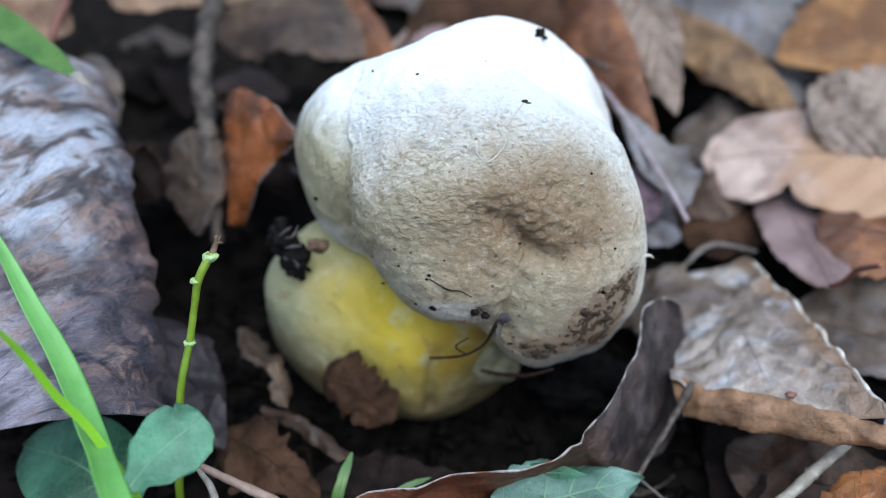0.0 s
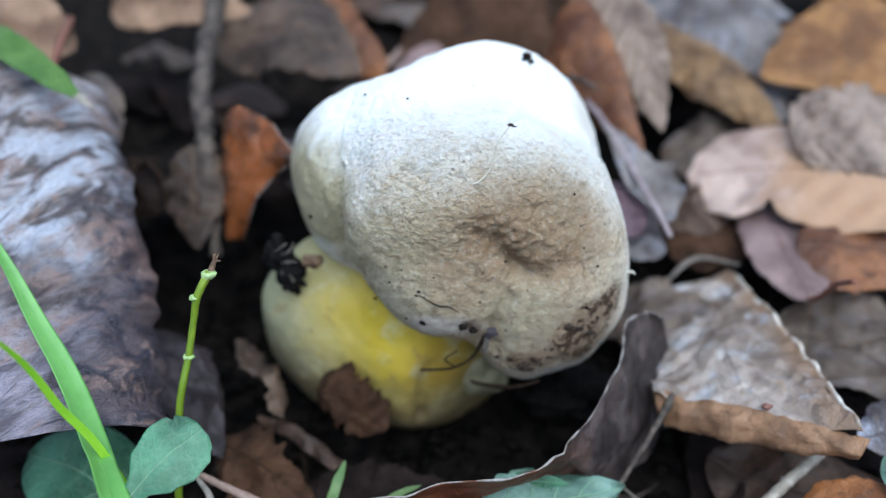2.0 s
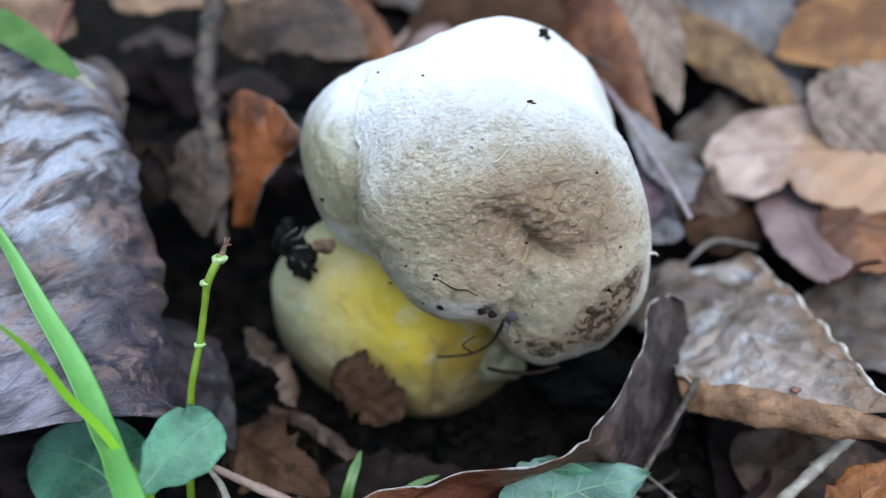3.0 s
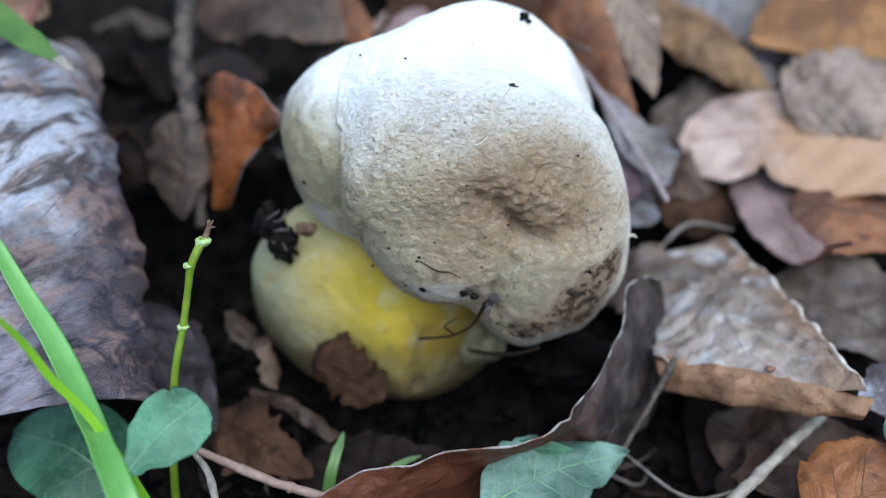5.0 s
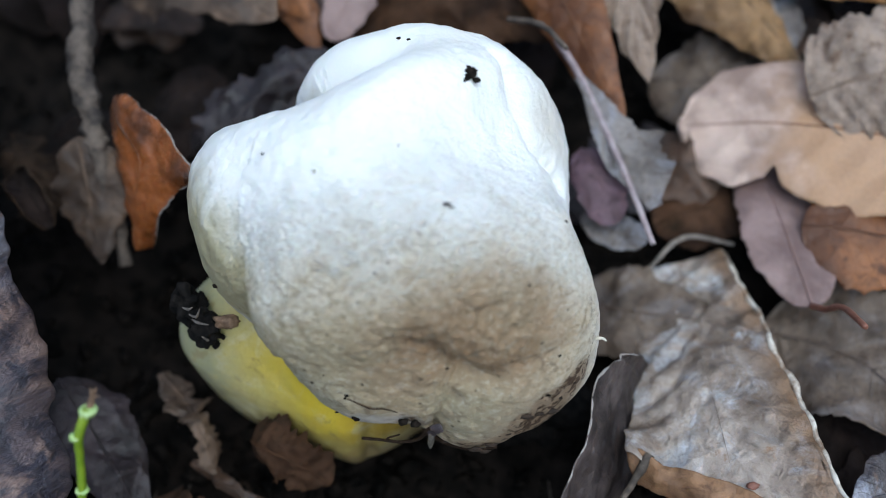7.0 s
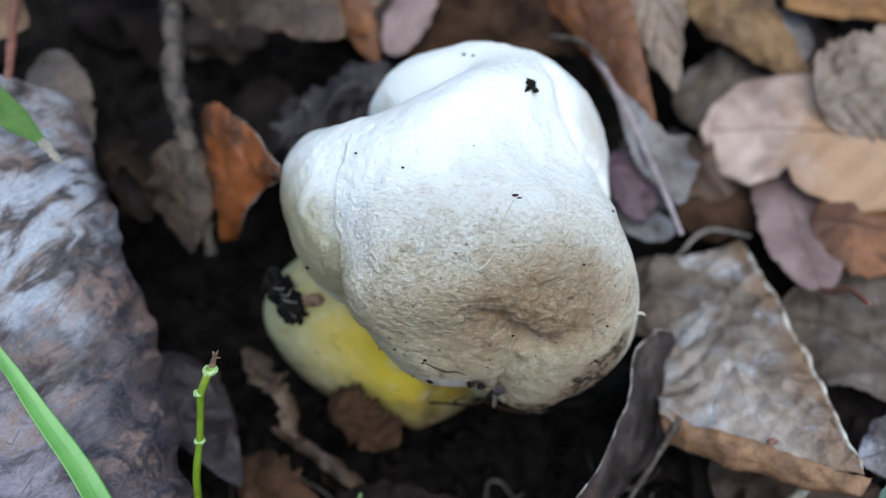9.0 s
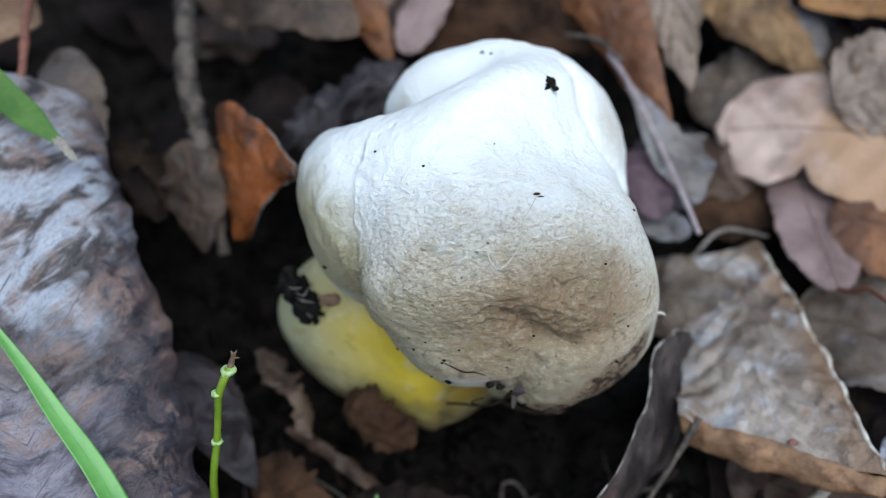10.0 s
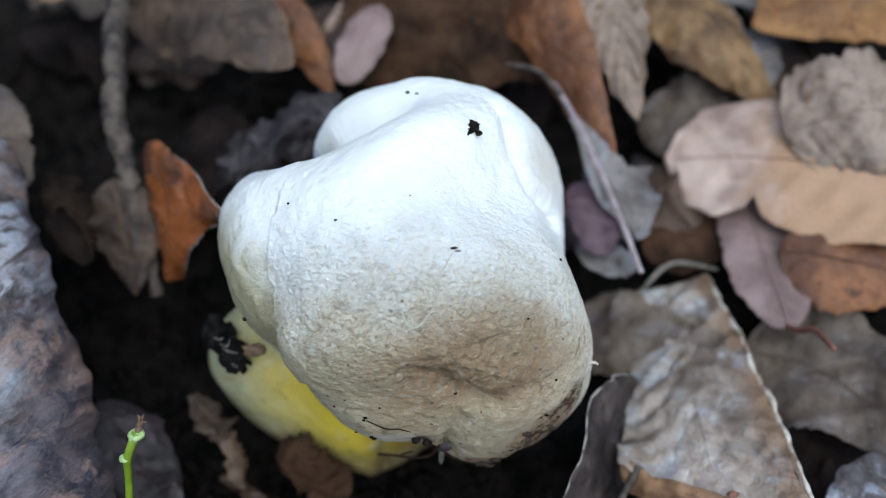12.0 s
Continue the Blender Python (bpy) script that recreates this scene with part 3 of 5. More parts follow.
def tube(points, radii, sides=10, steps=24, rough=0.0, seed=0):
    """A round stalk along a curve, thick as the radii say, with closed ends. Millimetres."""
    pts, bm, rings = [vmm(*p) for p in points], bmesh.new(), []
    for i in range(steps + 1):
        u = i / steps
        c = bend(pts, u)
        ahead = (bend(pts, min(u + 0.01, 1)) - bend(pts, max(u - 0.01, 0))).normalized()
        a = ahead.orthogonal().normalized() if not rings else (axis - ahead * axis.dot(ahead)).normalized()
        axis = a
        b = ahead.cross(a)
        k = u * (len(radii) - 1)
        j = min(int(k), len(radii) - 2)
        r = (radii[j] + (radii[j + 1] - radii[j]) * (k - j)) * MM
        ring = []
        for s in range(sides):
            g = 2 * math.pi * s / sides
            d = a * math.cos(g) + b * math.sin(g)
            w = 1 + rough * noise.noise((c + d * r) * 400 + Vector((seed, 0, 0)))
            ring.append(bm.verts.new(c + d * r * w))
        rings.append(ring)
    for r0, r1 in zip(rings, rings[1:]):
        for s in range(sides):
            bm.faces.new((r0[s], r0[(s + 1) % sides], r1[(s + 1) % sides], r1[s]))
    bm.faces.new(rings[0][::-1])
    bm.faces.new(rings[-1])
    return bm


def outline(kind, u):
    """Half breadth of a leaf at u of its length, 1 at the widest."""
    if kind == "ovate":
        return max(0.0, math.sin(math.pi * u ** 0.75)) ** 0.8
    if kind == "round":
        return math.sqrt(max(0.0, 1 - (2 * u - 1) ** 2)) ** 0.9
    if kind == "oak":
        return max(0.0, math.sin(math.pi * u ** 1.25)) ** 0.34 * (0.80 + 0.24 * math.cos(2 * math.pi * (u * 2.6 - 2.05)))
    if kind == "wedge":
        return min(1.0, 0.88 + 0.2 * u) * (1.0 if u > 0.06 else 0.7 + 5 * u)
    if kind == "dome":
        return outline("wedge", 1 - u)
    if kind == "strip":
        return min(1.0, 0.5 + 3 * u, (1 - u) * 6 + 0.15)
    if kind == "blade":
        return min(1.0, 0.7 + u) * max(0.0, 1 - u ** 4) ** 0.8
    return 1.0


def profile(table, u):
    """Half breadth at u by a table of (u, breadth), eased from row to row."""
    for (u0, w0), (u1, w1) in zip(table, table[1:]):
        if u <= u1:
            f = (u - u0) / (u1 - u0)
            return w0 + (w1 - w0) * f * f * (3 - 2 * f)
    return table[-1][1]


LOBED_FRONT = ((0, 0.3), (0.2, 1.1), (0.42, 1.25), (0.56, 1.12), (0.63, 0.98), (0.66, 0.66), (0.70, 0.86), (0.8, 1.0), (0.9, 0.82), (0.96, 0.52), (1, 0.05))
LOBED_BACK = ((0, 0.3), (0.3, 1.0), (0.7, 1.05), (0.85, 0.9), (0.95, 0.55), (1, 0.05))
SPOON = ((0, 0.06), (0.15, 0.34), (0.4, 0.85), (0.65, 1.0), (0.85, 0.88), (0.95, 0.62), (1, 0.30))
SPOON_NOTCHED = ((0, 0.06), (0.15, 0.34), (0.4, 0.80), (0.62, 1.0), (0.78, 0.93), (0.83, 0.74), (0.87, 0.84), (0.95, 0.62), (1, 0.30))


def leaf_surface(spine, width, kind="ovate", up=(0, 0, 1), up2=None, cup=0.0, cup2=None, quilt=0.0, ribs=8, ruffle=0.0, ragged=0.08,
                 teeth=0, crumple=0.0, seed=0, roll_left=0.0, roll_right=0.0, edge=None, bulge=0.0, sweep=0.2, sides=None):
    """A leaf's face as a function of u (base to tip) and v (-1 to 1 across): the place and the normal. spine: points from base to tip;
    up, up2: the way its face looks at base and tip; cup: how the sides bend (radians, + upwards); quilt: swelling between side veins;
    ruffle: waves of the margin; edge: a second line, which with the spine bounds a strip instead. Millimetres."""
    pts = [vmm(*p) for p in spine]
    other = [vmm(*p) for p in edge] if edge else None
    n0, n1 = Vector(up).normalized(), Vector(up2 or up).normalized()
    cup2 = cup if cup2 is None else cup2
    half = width * MM / 2
    so = Vector((seed * 3.7, seed * 1.3, -seed * 2.1))

    def at(u, v):
        c = bend(pts, u)
        ahead = (bend(pts, min(u + 0.02, 1)) - bend(pts, max(u - 0.02, 0))).normalized()
        n = n0.lerp(n1, u)
        n = (n - ahead * n.dot(ahead)).normalized()
        sidew = n.cross(ahead)
        s = abs(v)
        jag = 1 + ragged * (noise.noise(Vector((u * 9, v * 0.5 + (3 if v > 0 else -3), 0)) + so) * 2 + noise.noise(Vector((u * 31, (5 if v > 0 else -5), 1)) + so))
        if other:
            far = bend(other, u)
            across = far - c
            n = across.cross(ahead).normalized()
            if n.z < 0:
                n = -n
            p = c + across * ((v + 1) / 2) + n * (bulge * MM * (1 - v * v))
            z = 0.0
            if s > 0.9:
                p += across * 0.5 * (jag - 1) * math.copysign(1, v)
        else:
            if teeth:
                jag += 0.09 * abs(((u * teeth) % 1) - 0.5) * 2
            w = half * (profile(sides[v > 0], u) if sides else outline(kind, u)) * max(jag, 0.05) * s
            g = ((cup * (1 - u) + cup2 * u) + (roll_right if v > 0 else roll_left) * s ** 2) * s
            y, z = (w * math.sin(g) / g, w * (1 - math.cos(g)) / g) if abs(g) > 1e-4 else (w, 0.0)
            p = c + sidew * math.copysign(y, v)
        fade = min(1.0, 6 * u, 6 * (1 - u))
        z += quilt * MM * math.sin(2 * math.pi * (u * ribs - s * ribs * sweep)) * min(1.0, s * 3) * fade
        z += ruffle * MM * noise.noise(Vector((u * 4.5, v * 1.2, 2)) + so) * 2 * s ** 1.5
        z += crumple * MM * (noise.noise(p * 60 + so) * 1.5 + (0.5 - 2.2 * abs(noise.noise(p * 95 + so))) * 0.8 + noise.noise(p * 210 + so) * 0.5 + (0.4 - abs(noise.noise(p * 330 + so))) * 0.35)
        return p + n * z, n

    return at


def leaf_mesh(at, nu=56, nv=20, thick=0.25):
    """The blade as a thin closed sheet: upper face, lower face and rim."""
    bm = bmesh.new()
    layer = bm.loops.layers.uv.new("leaf")
    flat, sheets = {}, ([], [])
    wide = 2 * nv + 1
    for i in range(nu + 1):
        for j in range(wide):
            u, v = i / nu, j / nv - 1
            p, n = at(u, v)
            for sheet, lift in zip(sheets, (0.5, -0.5)):
                ve = bm.verts.new(p + n * (lift * thick * MM))
                sheet.append(ve)
                flat[ve] = (u, v)
    rim = [j for j in range(wide)] + [i * wide + wide - 1 for i in range(1, nu + 1)] + [nu * wide + j for j in range(wide - 2, -1, -1)] + [i * wide for i in range(nu - 1, 0, -1)]
    faces = []
    for i in range(nu):
        for j in range(wide - 1):
            k = i * wide + j
            ring = (k, k + wide, k + wide + 1, k + 1)
            faces.append(bm.faces.new([sheets[0][r] for r in ring]))
            faces.append(bm.faces.new([sheets[1][r] for r in reversed(ring)]))
    for a, b in zip(rim, rim[1:] + rim[:1]):
        faces.append(bm.faces.new((sheets[0][a], sheets[0][b], sheets[1][b], sheets[1][a])))
    for f in faces:
        for loop in f.loops:
            loop[layer].uv = flat[loop.vert]
    return bm


def vein_line(at, ends, lift=0.12, steps=8):
    (u0, v0), (u1, v1) = ends
    line = []
    for k in range(steps + 1):
        f = k / steps
        p, n = at(u0 + (u1 - u0) * f, v0 + (v1 - v0) * f)
        line.append(tuple((p / MM) + n * lift))
    return line


def leaf(label, mat, spine, width, name="dead_leaf", category="leaf", group="fallen leaves", stalk=None, stalk_mat=None, stalk_r=0.9, rib=0.42,
         rib_mat=None, midrib=True, pairs=0, margins=(), margin_mat=None, margin_r=0.4, nu=56, nv=20, thick=0.25, **shape):
    """A leaf: blade, midrib, side veins, petiole and, where they show, thickened margins (-1 or 1: which side)."""
    top = thing(name, vmm(*spine[0]), label, category, group)
    at = leaf_surface(spine, width, **shape)
    part("blade", leaf_mesh(at, nu, nv, thick), mat, top)
    vein = rib_mat or mat
    if rib and midrib:
        part("midrib", tube(vein_line(at, ((0.0, 0.0), (0.97, 0.0)), steps=14), (rib, rib * 0.3), 6, 28), vein, top)
    for k in range(pairs):
        u = 0.08 + 0.80 * k / pairs
        for side in (-1, 1):
            part("side_vein", tube(vein_line(at, ((u, 0.0), (min(u + shape.get("sweep", 0.17), 0.97), 0.93 * side)), 0.06), (rib * 0.6, rib * 0.2), 5, 12), vein, top)
    for side in margins:
        part("margin", tube(vein_line(at, ((0.01, side * 0.99), (0.99, side * 0.99)), 0.0, 60), (margin_r * 0.5, margin_r * 1.2, margin_r, margin_r * 1.3, margin_r * 0.6), 7, 120, 0.9), margin_mat or mat, top)
    if stalk:
        part("petiole", tube(stalk, (stalk_r, stalk_r * 0.75), 8, 18, 0.2), stalk_mat or mat, top)
    return top


def pebble(place, size, squash=(1, 1, 1), seed=0, rough=0.5, level=3, grain_size=1.0):
    """A small uneven lump. Millimetres."""
    bm = bmesh.new()
    bmesh.ops.create_icosphere(bm, subdivisions=level, radius=1.0)
    so = Vector((seed * 5.1, seed, -seed * 2.3))
    for v in bm.verts:
        d = v.co.copy()
        r = 1 + rough * (noise.noise(d * 1.3 * grain_size + so) + 0.6 * noise.noise(d * 3.1 * grain_size + so))
        v.co = Vector((d.x * squash[0], d.y * squash[1], d.z * squash[2])) * r * size * MM + vmm(*place)
    return bm


def twig(label, mat, points, radii, name="twig", category="twig", knots=(), rough=0.35, seed=0):
    """A twig: the stalk and, at the shares of its length that are given, swollen knots."""
    top = thing(name, vmm(*points[0]), label, category, "twigs")
    part("stalk", tube(points, radii, 12, 40, rough, seed), mat, top)
    for u in knots:
        at, r = bend([vmm(*p) for p in points], u) / MM, radii[min(int(u * len(radii)), len(radii) - 1)]
        part("knot", pebble(tuple(at), r * 1.15, (1.0, 1.0, 0.8), seed + u, 0.35), mat, top)
    return top


# ---- the ground ----
def soil_height(x, y):
    h = -0.020 + 0.10 * min(max(y - 0.12, -0.1), 0.2)
    pit = math.exp(-((x + 0.045) ** 2 / 0.030 ** 2 + (y - 0.185) ** 2 / 0.045 ** 2))
    pit += 0.7 * math.exp(-((x - 0.005) ** 2 / 0.035 ** 2 + (y - 0.122) ** 2 / 0.016 ** 2))
    near = math.exp(-(x * x + (y - 0.15) ** 2) / 0.5)
    p = Vector((x, y, 0))
    rough = 0.006 * noise.noise(p * 30) + 0.004 * noise.noise(p * 80) + 0.002 * noise.noise(p * 230)
    far = 0.05 * noise.noise(p * 0.5) * min(1.0, max(0.0, (p.length - 0.6)))
    return h - 0.018 * pit + rough * (0.3 + 0.7 * near) + far


def ground():
    bm = bmesh.new()
    ticks = sorted({0.0} | {s * (0.32 * (k / 90)) for k in range(91) for s in (-1, 1)} | {s * 0.32 * 1.35 ** k for k in range(1, 17) for s in (-1, 1)})
    grid = [[bm.verts.new((x, y + 0.16, soil_height(x, y + 0.16))) for x in ticks] for y in ticks]
    for r0, r1 in zip(grid, grid[1:]):
        for i in range(len(ticks) - 1):
            bm.faces.new((r0[i], r0[i + 1], r1[i + 1], r1[i]))
    return tagged(part("ground", bm, SOIL), "dark damp forest soil under rotting leaves, blackened for gap shade", "ground", kind="structure")


ground()


# ---- the mushroom ----
CAP_LOBES = [  # centre, half axes (millimetres), turn (degrees)
    (5.4, 150.7, 51.8, 11.4, 26.0, 11.4, -78.8),
    (-27.9, 171.9, 42.9, 9.3, 17.4, 16.6, 14.4),
    (4.6, 199.2, 40.5, 23.9, 10.4, 22.3, -3.5),
    (20.6, 165.9, 28.4, 13.4, 36.1, 25.9, -12.5),
    (27.0, 146.9, 29.5, 9.5, 11.9, 17.7, -59.7),
    (-4.9, 143.2, 35.0, 9.1, 9.0, 9.0, -6.2),
    (-4.2, 163.3, 58.7, 22.7, 9.7, 10.6, -32.3),
    (3.1, 174.7, 44.2, 30.4, 12.6, 30.4, 42.6),
]
STEM_LOBES = [
    (-30.1, 163.6, -5.7, 24.2, 13.8, 19.5, 147.0),
    (2.5, 163.7, 5.5, 29.0, 13.5, 32.0, 45.7),
    (-18.1, 169.5, 12.4, 30.2, 13.0, 18.9, 14.6),
]


def lobes_field(x, lobes, soft):
    """Smoothly joined ellipsoids: negative inside."""
    parts = []
    for cx, cy, cz, a, b, c, turn in lobes:
        g = radians(turn)
        p = x - np.array((cx, cy, cz)) * MM
        p = np.stack((math.cos(g) * p[:, 0] + math.sin(g) * p[:, 1], -math.sin(g) * p[:, 0] + math.cos(g) * p[:, 1], p[:, 2]), 1)
        r = np.array((a, b, c)) * MM
        k0 = np.linalg.norm(p / r, axis=1) + 1e-9
        k1 = np.linalg.norm(p / r ** 2, axis=1) + 1e-9
        parts.append(k0 * (k0 - 1) / k1)
    f = np.stack(parts)
    low = f.min(0)
    return low - np.log(np.exp(-(f - low) / soft).sum(0)) * soft


def lobed_mesh(lobes, centre, soft, reach, level=7):
    bm = bmesh.new()
    bmesh.ops.create_icosphere(bm, subdivisions=level, radius=1.0)
    ways = np.array([v.co[:] for v in bm.verts])
    ways /= np.linalg.norm(ways, axis=1, keepdims=True)
    c = np.array(centre) * MM
    near, far = np.zeros(len(ways)), np.full(len(ways), reach * MM)
    for _ in range(26):
        mid = (near + far) / 2
        inside = lobes_field(c + ways * mid[:, None], lobes, soft) < 0
        near, far = np.where(inside, mid, near), np.where(inside, far, mid)
    return bm, c + ways * near[:, None], ways


def groove(x, a, b, width, depth):
    """Depth of a furrow from a to b (millimetres)."""
    a, b = np.array(a) * MM, np.array(b) * MM
    d = b - a
    t = np.clip(((x - a) @ d) / (d @ d), 0, 1)
    off = np.linalg.norm(x - a - t[:, None] * d, axis=1) / (width * MM)
    return depth * MM * np.exp(-off ** 2)


def furrow(x, line, width, depth):
    """A furrow along a line of points: the deepest of its stretches."""
    return np.max([groove(x, a, b, width, depth) for a, b in zip(line, line[1:])], axis=0)


def terrace(x, line, side, width, depth, lip=0.45):
    """A lip along a line: the skin falls off on the side named and rises back within the width."""
    side = np.array(side) / np.linalg.norm(side)
    best, drop = np.full(len(x), 1e9), np.zeros(len(x))
    for a, b in zip(line, line[1:]):
        a, b = np.array(a) * MM, np.array(b) * MM
        d = b - a
        t = np.clip(((x - a) @ d) / (d @ d), 0, 1)
        off = x - a - t[:, None] * d
        far, s = np.linalg.norm(off, axis=1), off @ side
        step = depth * MM * np.clip(s / (lip * MM) * 0.5 + 0.5, 0, 1) * np.exp(-(far / (width * MM)) ** 2)
        drop = np.where(far < best, step, drop)
        best = np.minimum(best, far)
    return drop


def mushroom():
    top = thing("mushroom", vmm(-15, 160, -18), "pale lobed bolete with tan-stained cap and yellow stem in dark soil", "mushroom")
    bm, x, ways = lobed_mesh(CAP_LOBES, (0, 165, 47), 0.006, 60, 8)
    plain = x
    x = x + np.array([noise.noise_vector(Vector(p) * 170) * 0.0013 + noise.noise_vector(Vector(p) * 520) * 0.0006 for p in x])
    dent = terrace(x, FOLD[2:8], (-0.45, -0.2, -1), 4.5, 1.0, 1.0) + furrow(x, FOLD[2:], 2.6, 0.8) + furrow(x, FOLD[2:7], 1.0, 0.5) + furrow(x, [(13, 134.6, 48), (15.5, 133.6, 46)], 3.2, 1.8)
    dent -= furrow(x, [(3, 139.5, 61), (10, 138, 58), (16, 137, 53.5), (22, 137, 51.5)], 4.5, 0.9)
    dent += terrace(x, LEFT_LIP, (-1, 0.3, -0.1), 6.0, 1.5, 0.6) - furrow(x, LEFT_LIP[1:], 0.7, 0.35)
    dent += furrow(x, KNOB_LINE, 1.7, 1.6) + terrace(x, KNOB_LINE, (1, 0, 0.3), 4.5, 1.3)
    dent += furrow(x, [(17.2, 132.7, 45), (16.2, 131.4, 42), (15.4, 130.2, 39), (15.1, 129.6, 35)], 0.9, 0.9)
    dent += furrow(x, [(14, 134, 46.8), (16.5, 132.6, 44.5)], 1.6, 0.8)
    dent += furrow(x, [(-18.3, 139.5, 46), (-19.3, 142.4, 38.6)], 0.9, 0.7)
    dent += furrow(x, [(-7.2, 133, 41.3), (1.3, 131.8, 37.4)], 0.35, 0.25)
    for line, height in (([(-8, 146, 65), (-6.4, 144.9, 65.5), (-2.9, 146.2, 67.2), (1.1, 147, 68.2), (6.2, 147, 68.5)], 0.5), ([(-4, 142.5, 64), (1, 144.1, 65.8), (7.8, 144.1, 66.3)], 0.3)):
        dent -= furrow(x, line, 0.9, height)
        dent += furrow(x, [(a, b - 1.4, c - 1.5) for a, b, c in line], 1.0, height * 0.8)
    dent += furrow(x, [(-17, 190, 50), (-12, 188.5, 59), (-6, 188, 64), (1, 192, 66.5)], 4.5, 2.2)
    dent += furrow(x, [(24.5, 193, 62), (26.2, 186, 61), (28.2, 180, 57.5), (31, 176.5, 53), (34.5, 175, 46)], 2.7, 3.2)
    for place, size, depth in (((28.4, 134.2, 35.7), 0.7, 1.2), ((12.3, 153.6, 69.7), 0.7, 0.7), ((3.3, 131.8, 32.8), 1.5, 0.8), ((-29.7, 159.5, 59.3), 1.0, 0.6)):
        dent += furrow(x, [place, (place[0] + 0.4, place[1], place[2] + 0.3)], size, depth)
    x = plain
    bump = np.array([0.0007 * noise.noise(Vector(p) * 90) + 0.00032 * noise.noise(Vector(p) * 240) + 0.00016 * noise.noise(Vector(p) * 620) for p in x])
    front = np.clip((0.050 - np.linalg.norm(x - np.array((0.006, 0.129, 0.041)), axis=1)) / 0.018, 0, 1)
    lumpy = np.exp(-(np.linalg.norm((x - np.array((0.0165, 0.1365, 0.0545))) / np.array((0.012, 0.012, 0.0065)), axis=1)) ** 2)
    lumps = np.array([0.0014 * (0.35 - abs(noise.noise(Vector((p[0] * 1.2, p[1], p[2] * 0.8)) * 330))) + 0.0008 * noise.noise(Vector(p) * 620) for p in x])
    wrinkles = np.array([0.00028 * (0.25 - abs(noise.noise(Vector((p[0] * 0.7, p[1], p[2])) * 520 + Vector((3, 1, 4))))) + 0.00060 * (0.25 - abs(noise.noise(Vector((p[0] * 0.7, p[1], p[2])) * 900))) for p in x])
    pits = np.array([max(0.0, noise.noise(Vector(p) * 420 + Vector((7, 3, 1))) - 0.32) * 0.0012 for p in x])
    high = np.clip((x[:, 2] - 0.046) / 0.016, 0, 1)
    x = x + ways * (bump + wrinkles * (0.12 + 0.88 * front) * (0.10 + 0.75 * high) + lumps * lumpy - pits * front * 0.4 - dent)[:, None]
    for v, p in zip(bm.verts, x):
        v.co = p
    cap = part("cap", bm, SKIN, top, "whitish felted cap, stained tan and smeared with soil in front")
    bm, x, ways = lobed_mesh(STEM_LOBES, (-15, 163, 6), 0.006, 60, 6)
    dent = furrow(x, [(-7.5, 141, 8), (-8.5, 140, 2), (-9, 140, -8)], 1.6, 2.2) - furrow(x, [(-12, 141, 10), (-12.5, 140, -8)], 3.0, 0.9)
    bump = np.array([0.0008 * noise.noise(Vector(p) * 70) + 0.0003 * noise.noise(Vector(p) * 260) for p in x])
    for v, p in zip(bm.verts, x + ways * (bump - dent)[:, None]):
        v.co = p
    part("stem", bm, STEM, top, "swollen lemon-yellow stem, paler lower down, its foot browned for contact shade")
    return top, cap


MUSHROOM, CAP = mushroom()

# ---- leaves right of the mushroom ----
leaf("pinkish tan oak leaf with one rounded lobe, lying flat", PINK, [(138, 190, 22), (115, 200, 22.5), (92, 209.5, 18.5), (70, 216.5, 11.5)], 33,
     sides=(LOBED_BACK, LOBED_FRONT), ragged=0.02, up=(-0.1, -0.3, 1), cup=-0.16, quilt=0.3, ribs=7, ruffle=1.2, crumple=0.3, seed=1, rib=0.34, rib_mat=RUST)
leaf("grey-brown crinkled dead leaf with ragged margin on a tan leaf", CRINKLE, [(98, 212, 25), (114, 213, 30), (140, 214, 28)], 36,
     kind="round", up=(-0.2, -0.4, 1), cup=-0.3, quilt=0.2, ruffle=2.5, crumple=1.3, ragged=0.12, seed=2, rib=0.3)
leaf("smooth mauve leaf with a red petiole", MAUVE, [(91.6, 164, 8.6), (89.8, 184, 10), (88.5, 206, 8)], 19.5,
     kind="round", up=(0, -0.3, 1), cup=-0.25, ruffle=0.6, crumple=0.3, seed=3, stalk=[(91.6, 164.5, 8.4), (92.3, 161, 13), (92.8, 157.5, 20), (91.5, 148, 29.5)], stalk_mat=REDBARK, stalk_r=0.8)
leaf("rusty orange-brown leaf under a tan leaf", RUST, [(93, 184, 12), (110, 179, 13), (138, 168, 10)], 26, kind="ovate", up=(0, -0.3, 1), cup=-0.3, crumple=0.8, seed=4)
crumpled = leaf("large crumpled grey-tan leaf with furry veins and pale curled margin", FELT, [(57, 184, -6), (55, 166, -5), (50, 147, 3), (45, 131, 9.5)], 40,
                edge=[(78, 186, -2), (79, 168, 7), (81, 145, 13), (83.5, 111, 18)], bulge=0.8, quilt=0.4, ribs=9, ruffle=1.6, crumple=1.7, ragged=0.03, seed=5, rib=0.2,
                margins=(1,), margin_mat=CRUST, margin_r=0.55, nu=100, nv=40)
part("rolled_edge", leaf_mesh(leaf_surface([(45, 132.3, 10.6), (57.5, 125.8, 13.8), (70.5, 119, 17.1), (85, 111.3, 18.9)], 20,
                                           edge=[(48, 127.5, 4.5), (58, 120, 8.5), (70, 114, 11.5), (83, 109.5, 15)], bulge=1.4, crumple=1.2, ragged=0.14, seed=56), 60, 12), OCHREBROWN, crumpled, "orange-brown rolled lower edge")
leaf("orange-brown leaf with a pale torn corner", ORANGE, [(69, 93, 4), (83, 96, 9), (109, 95, 6)], 26, kind="ovate", up=(0, -0.2, 1), cup=-0.4, crumple=0.6, seed=7, pairs=5)
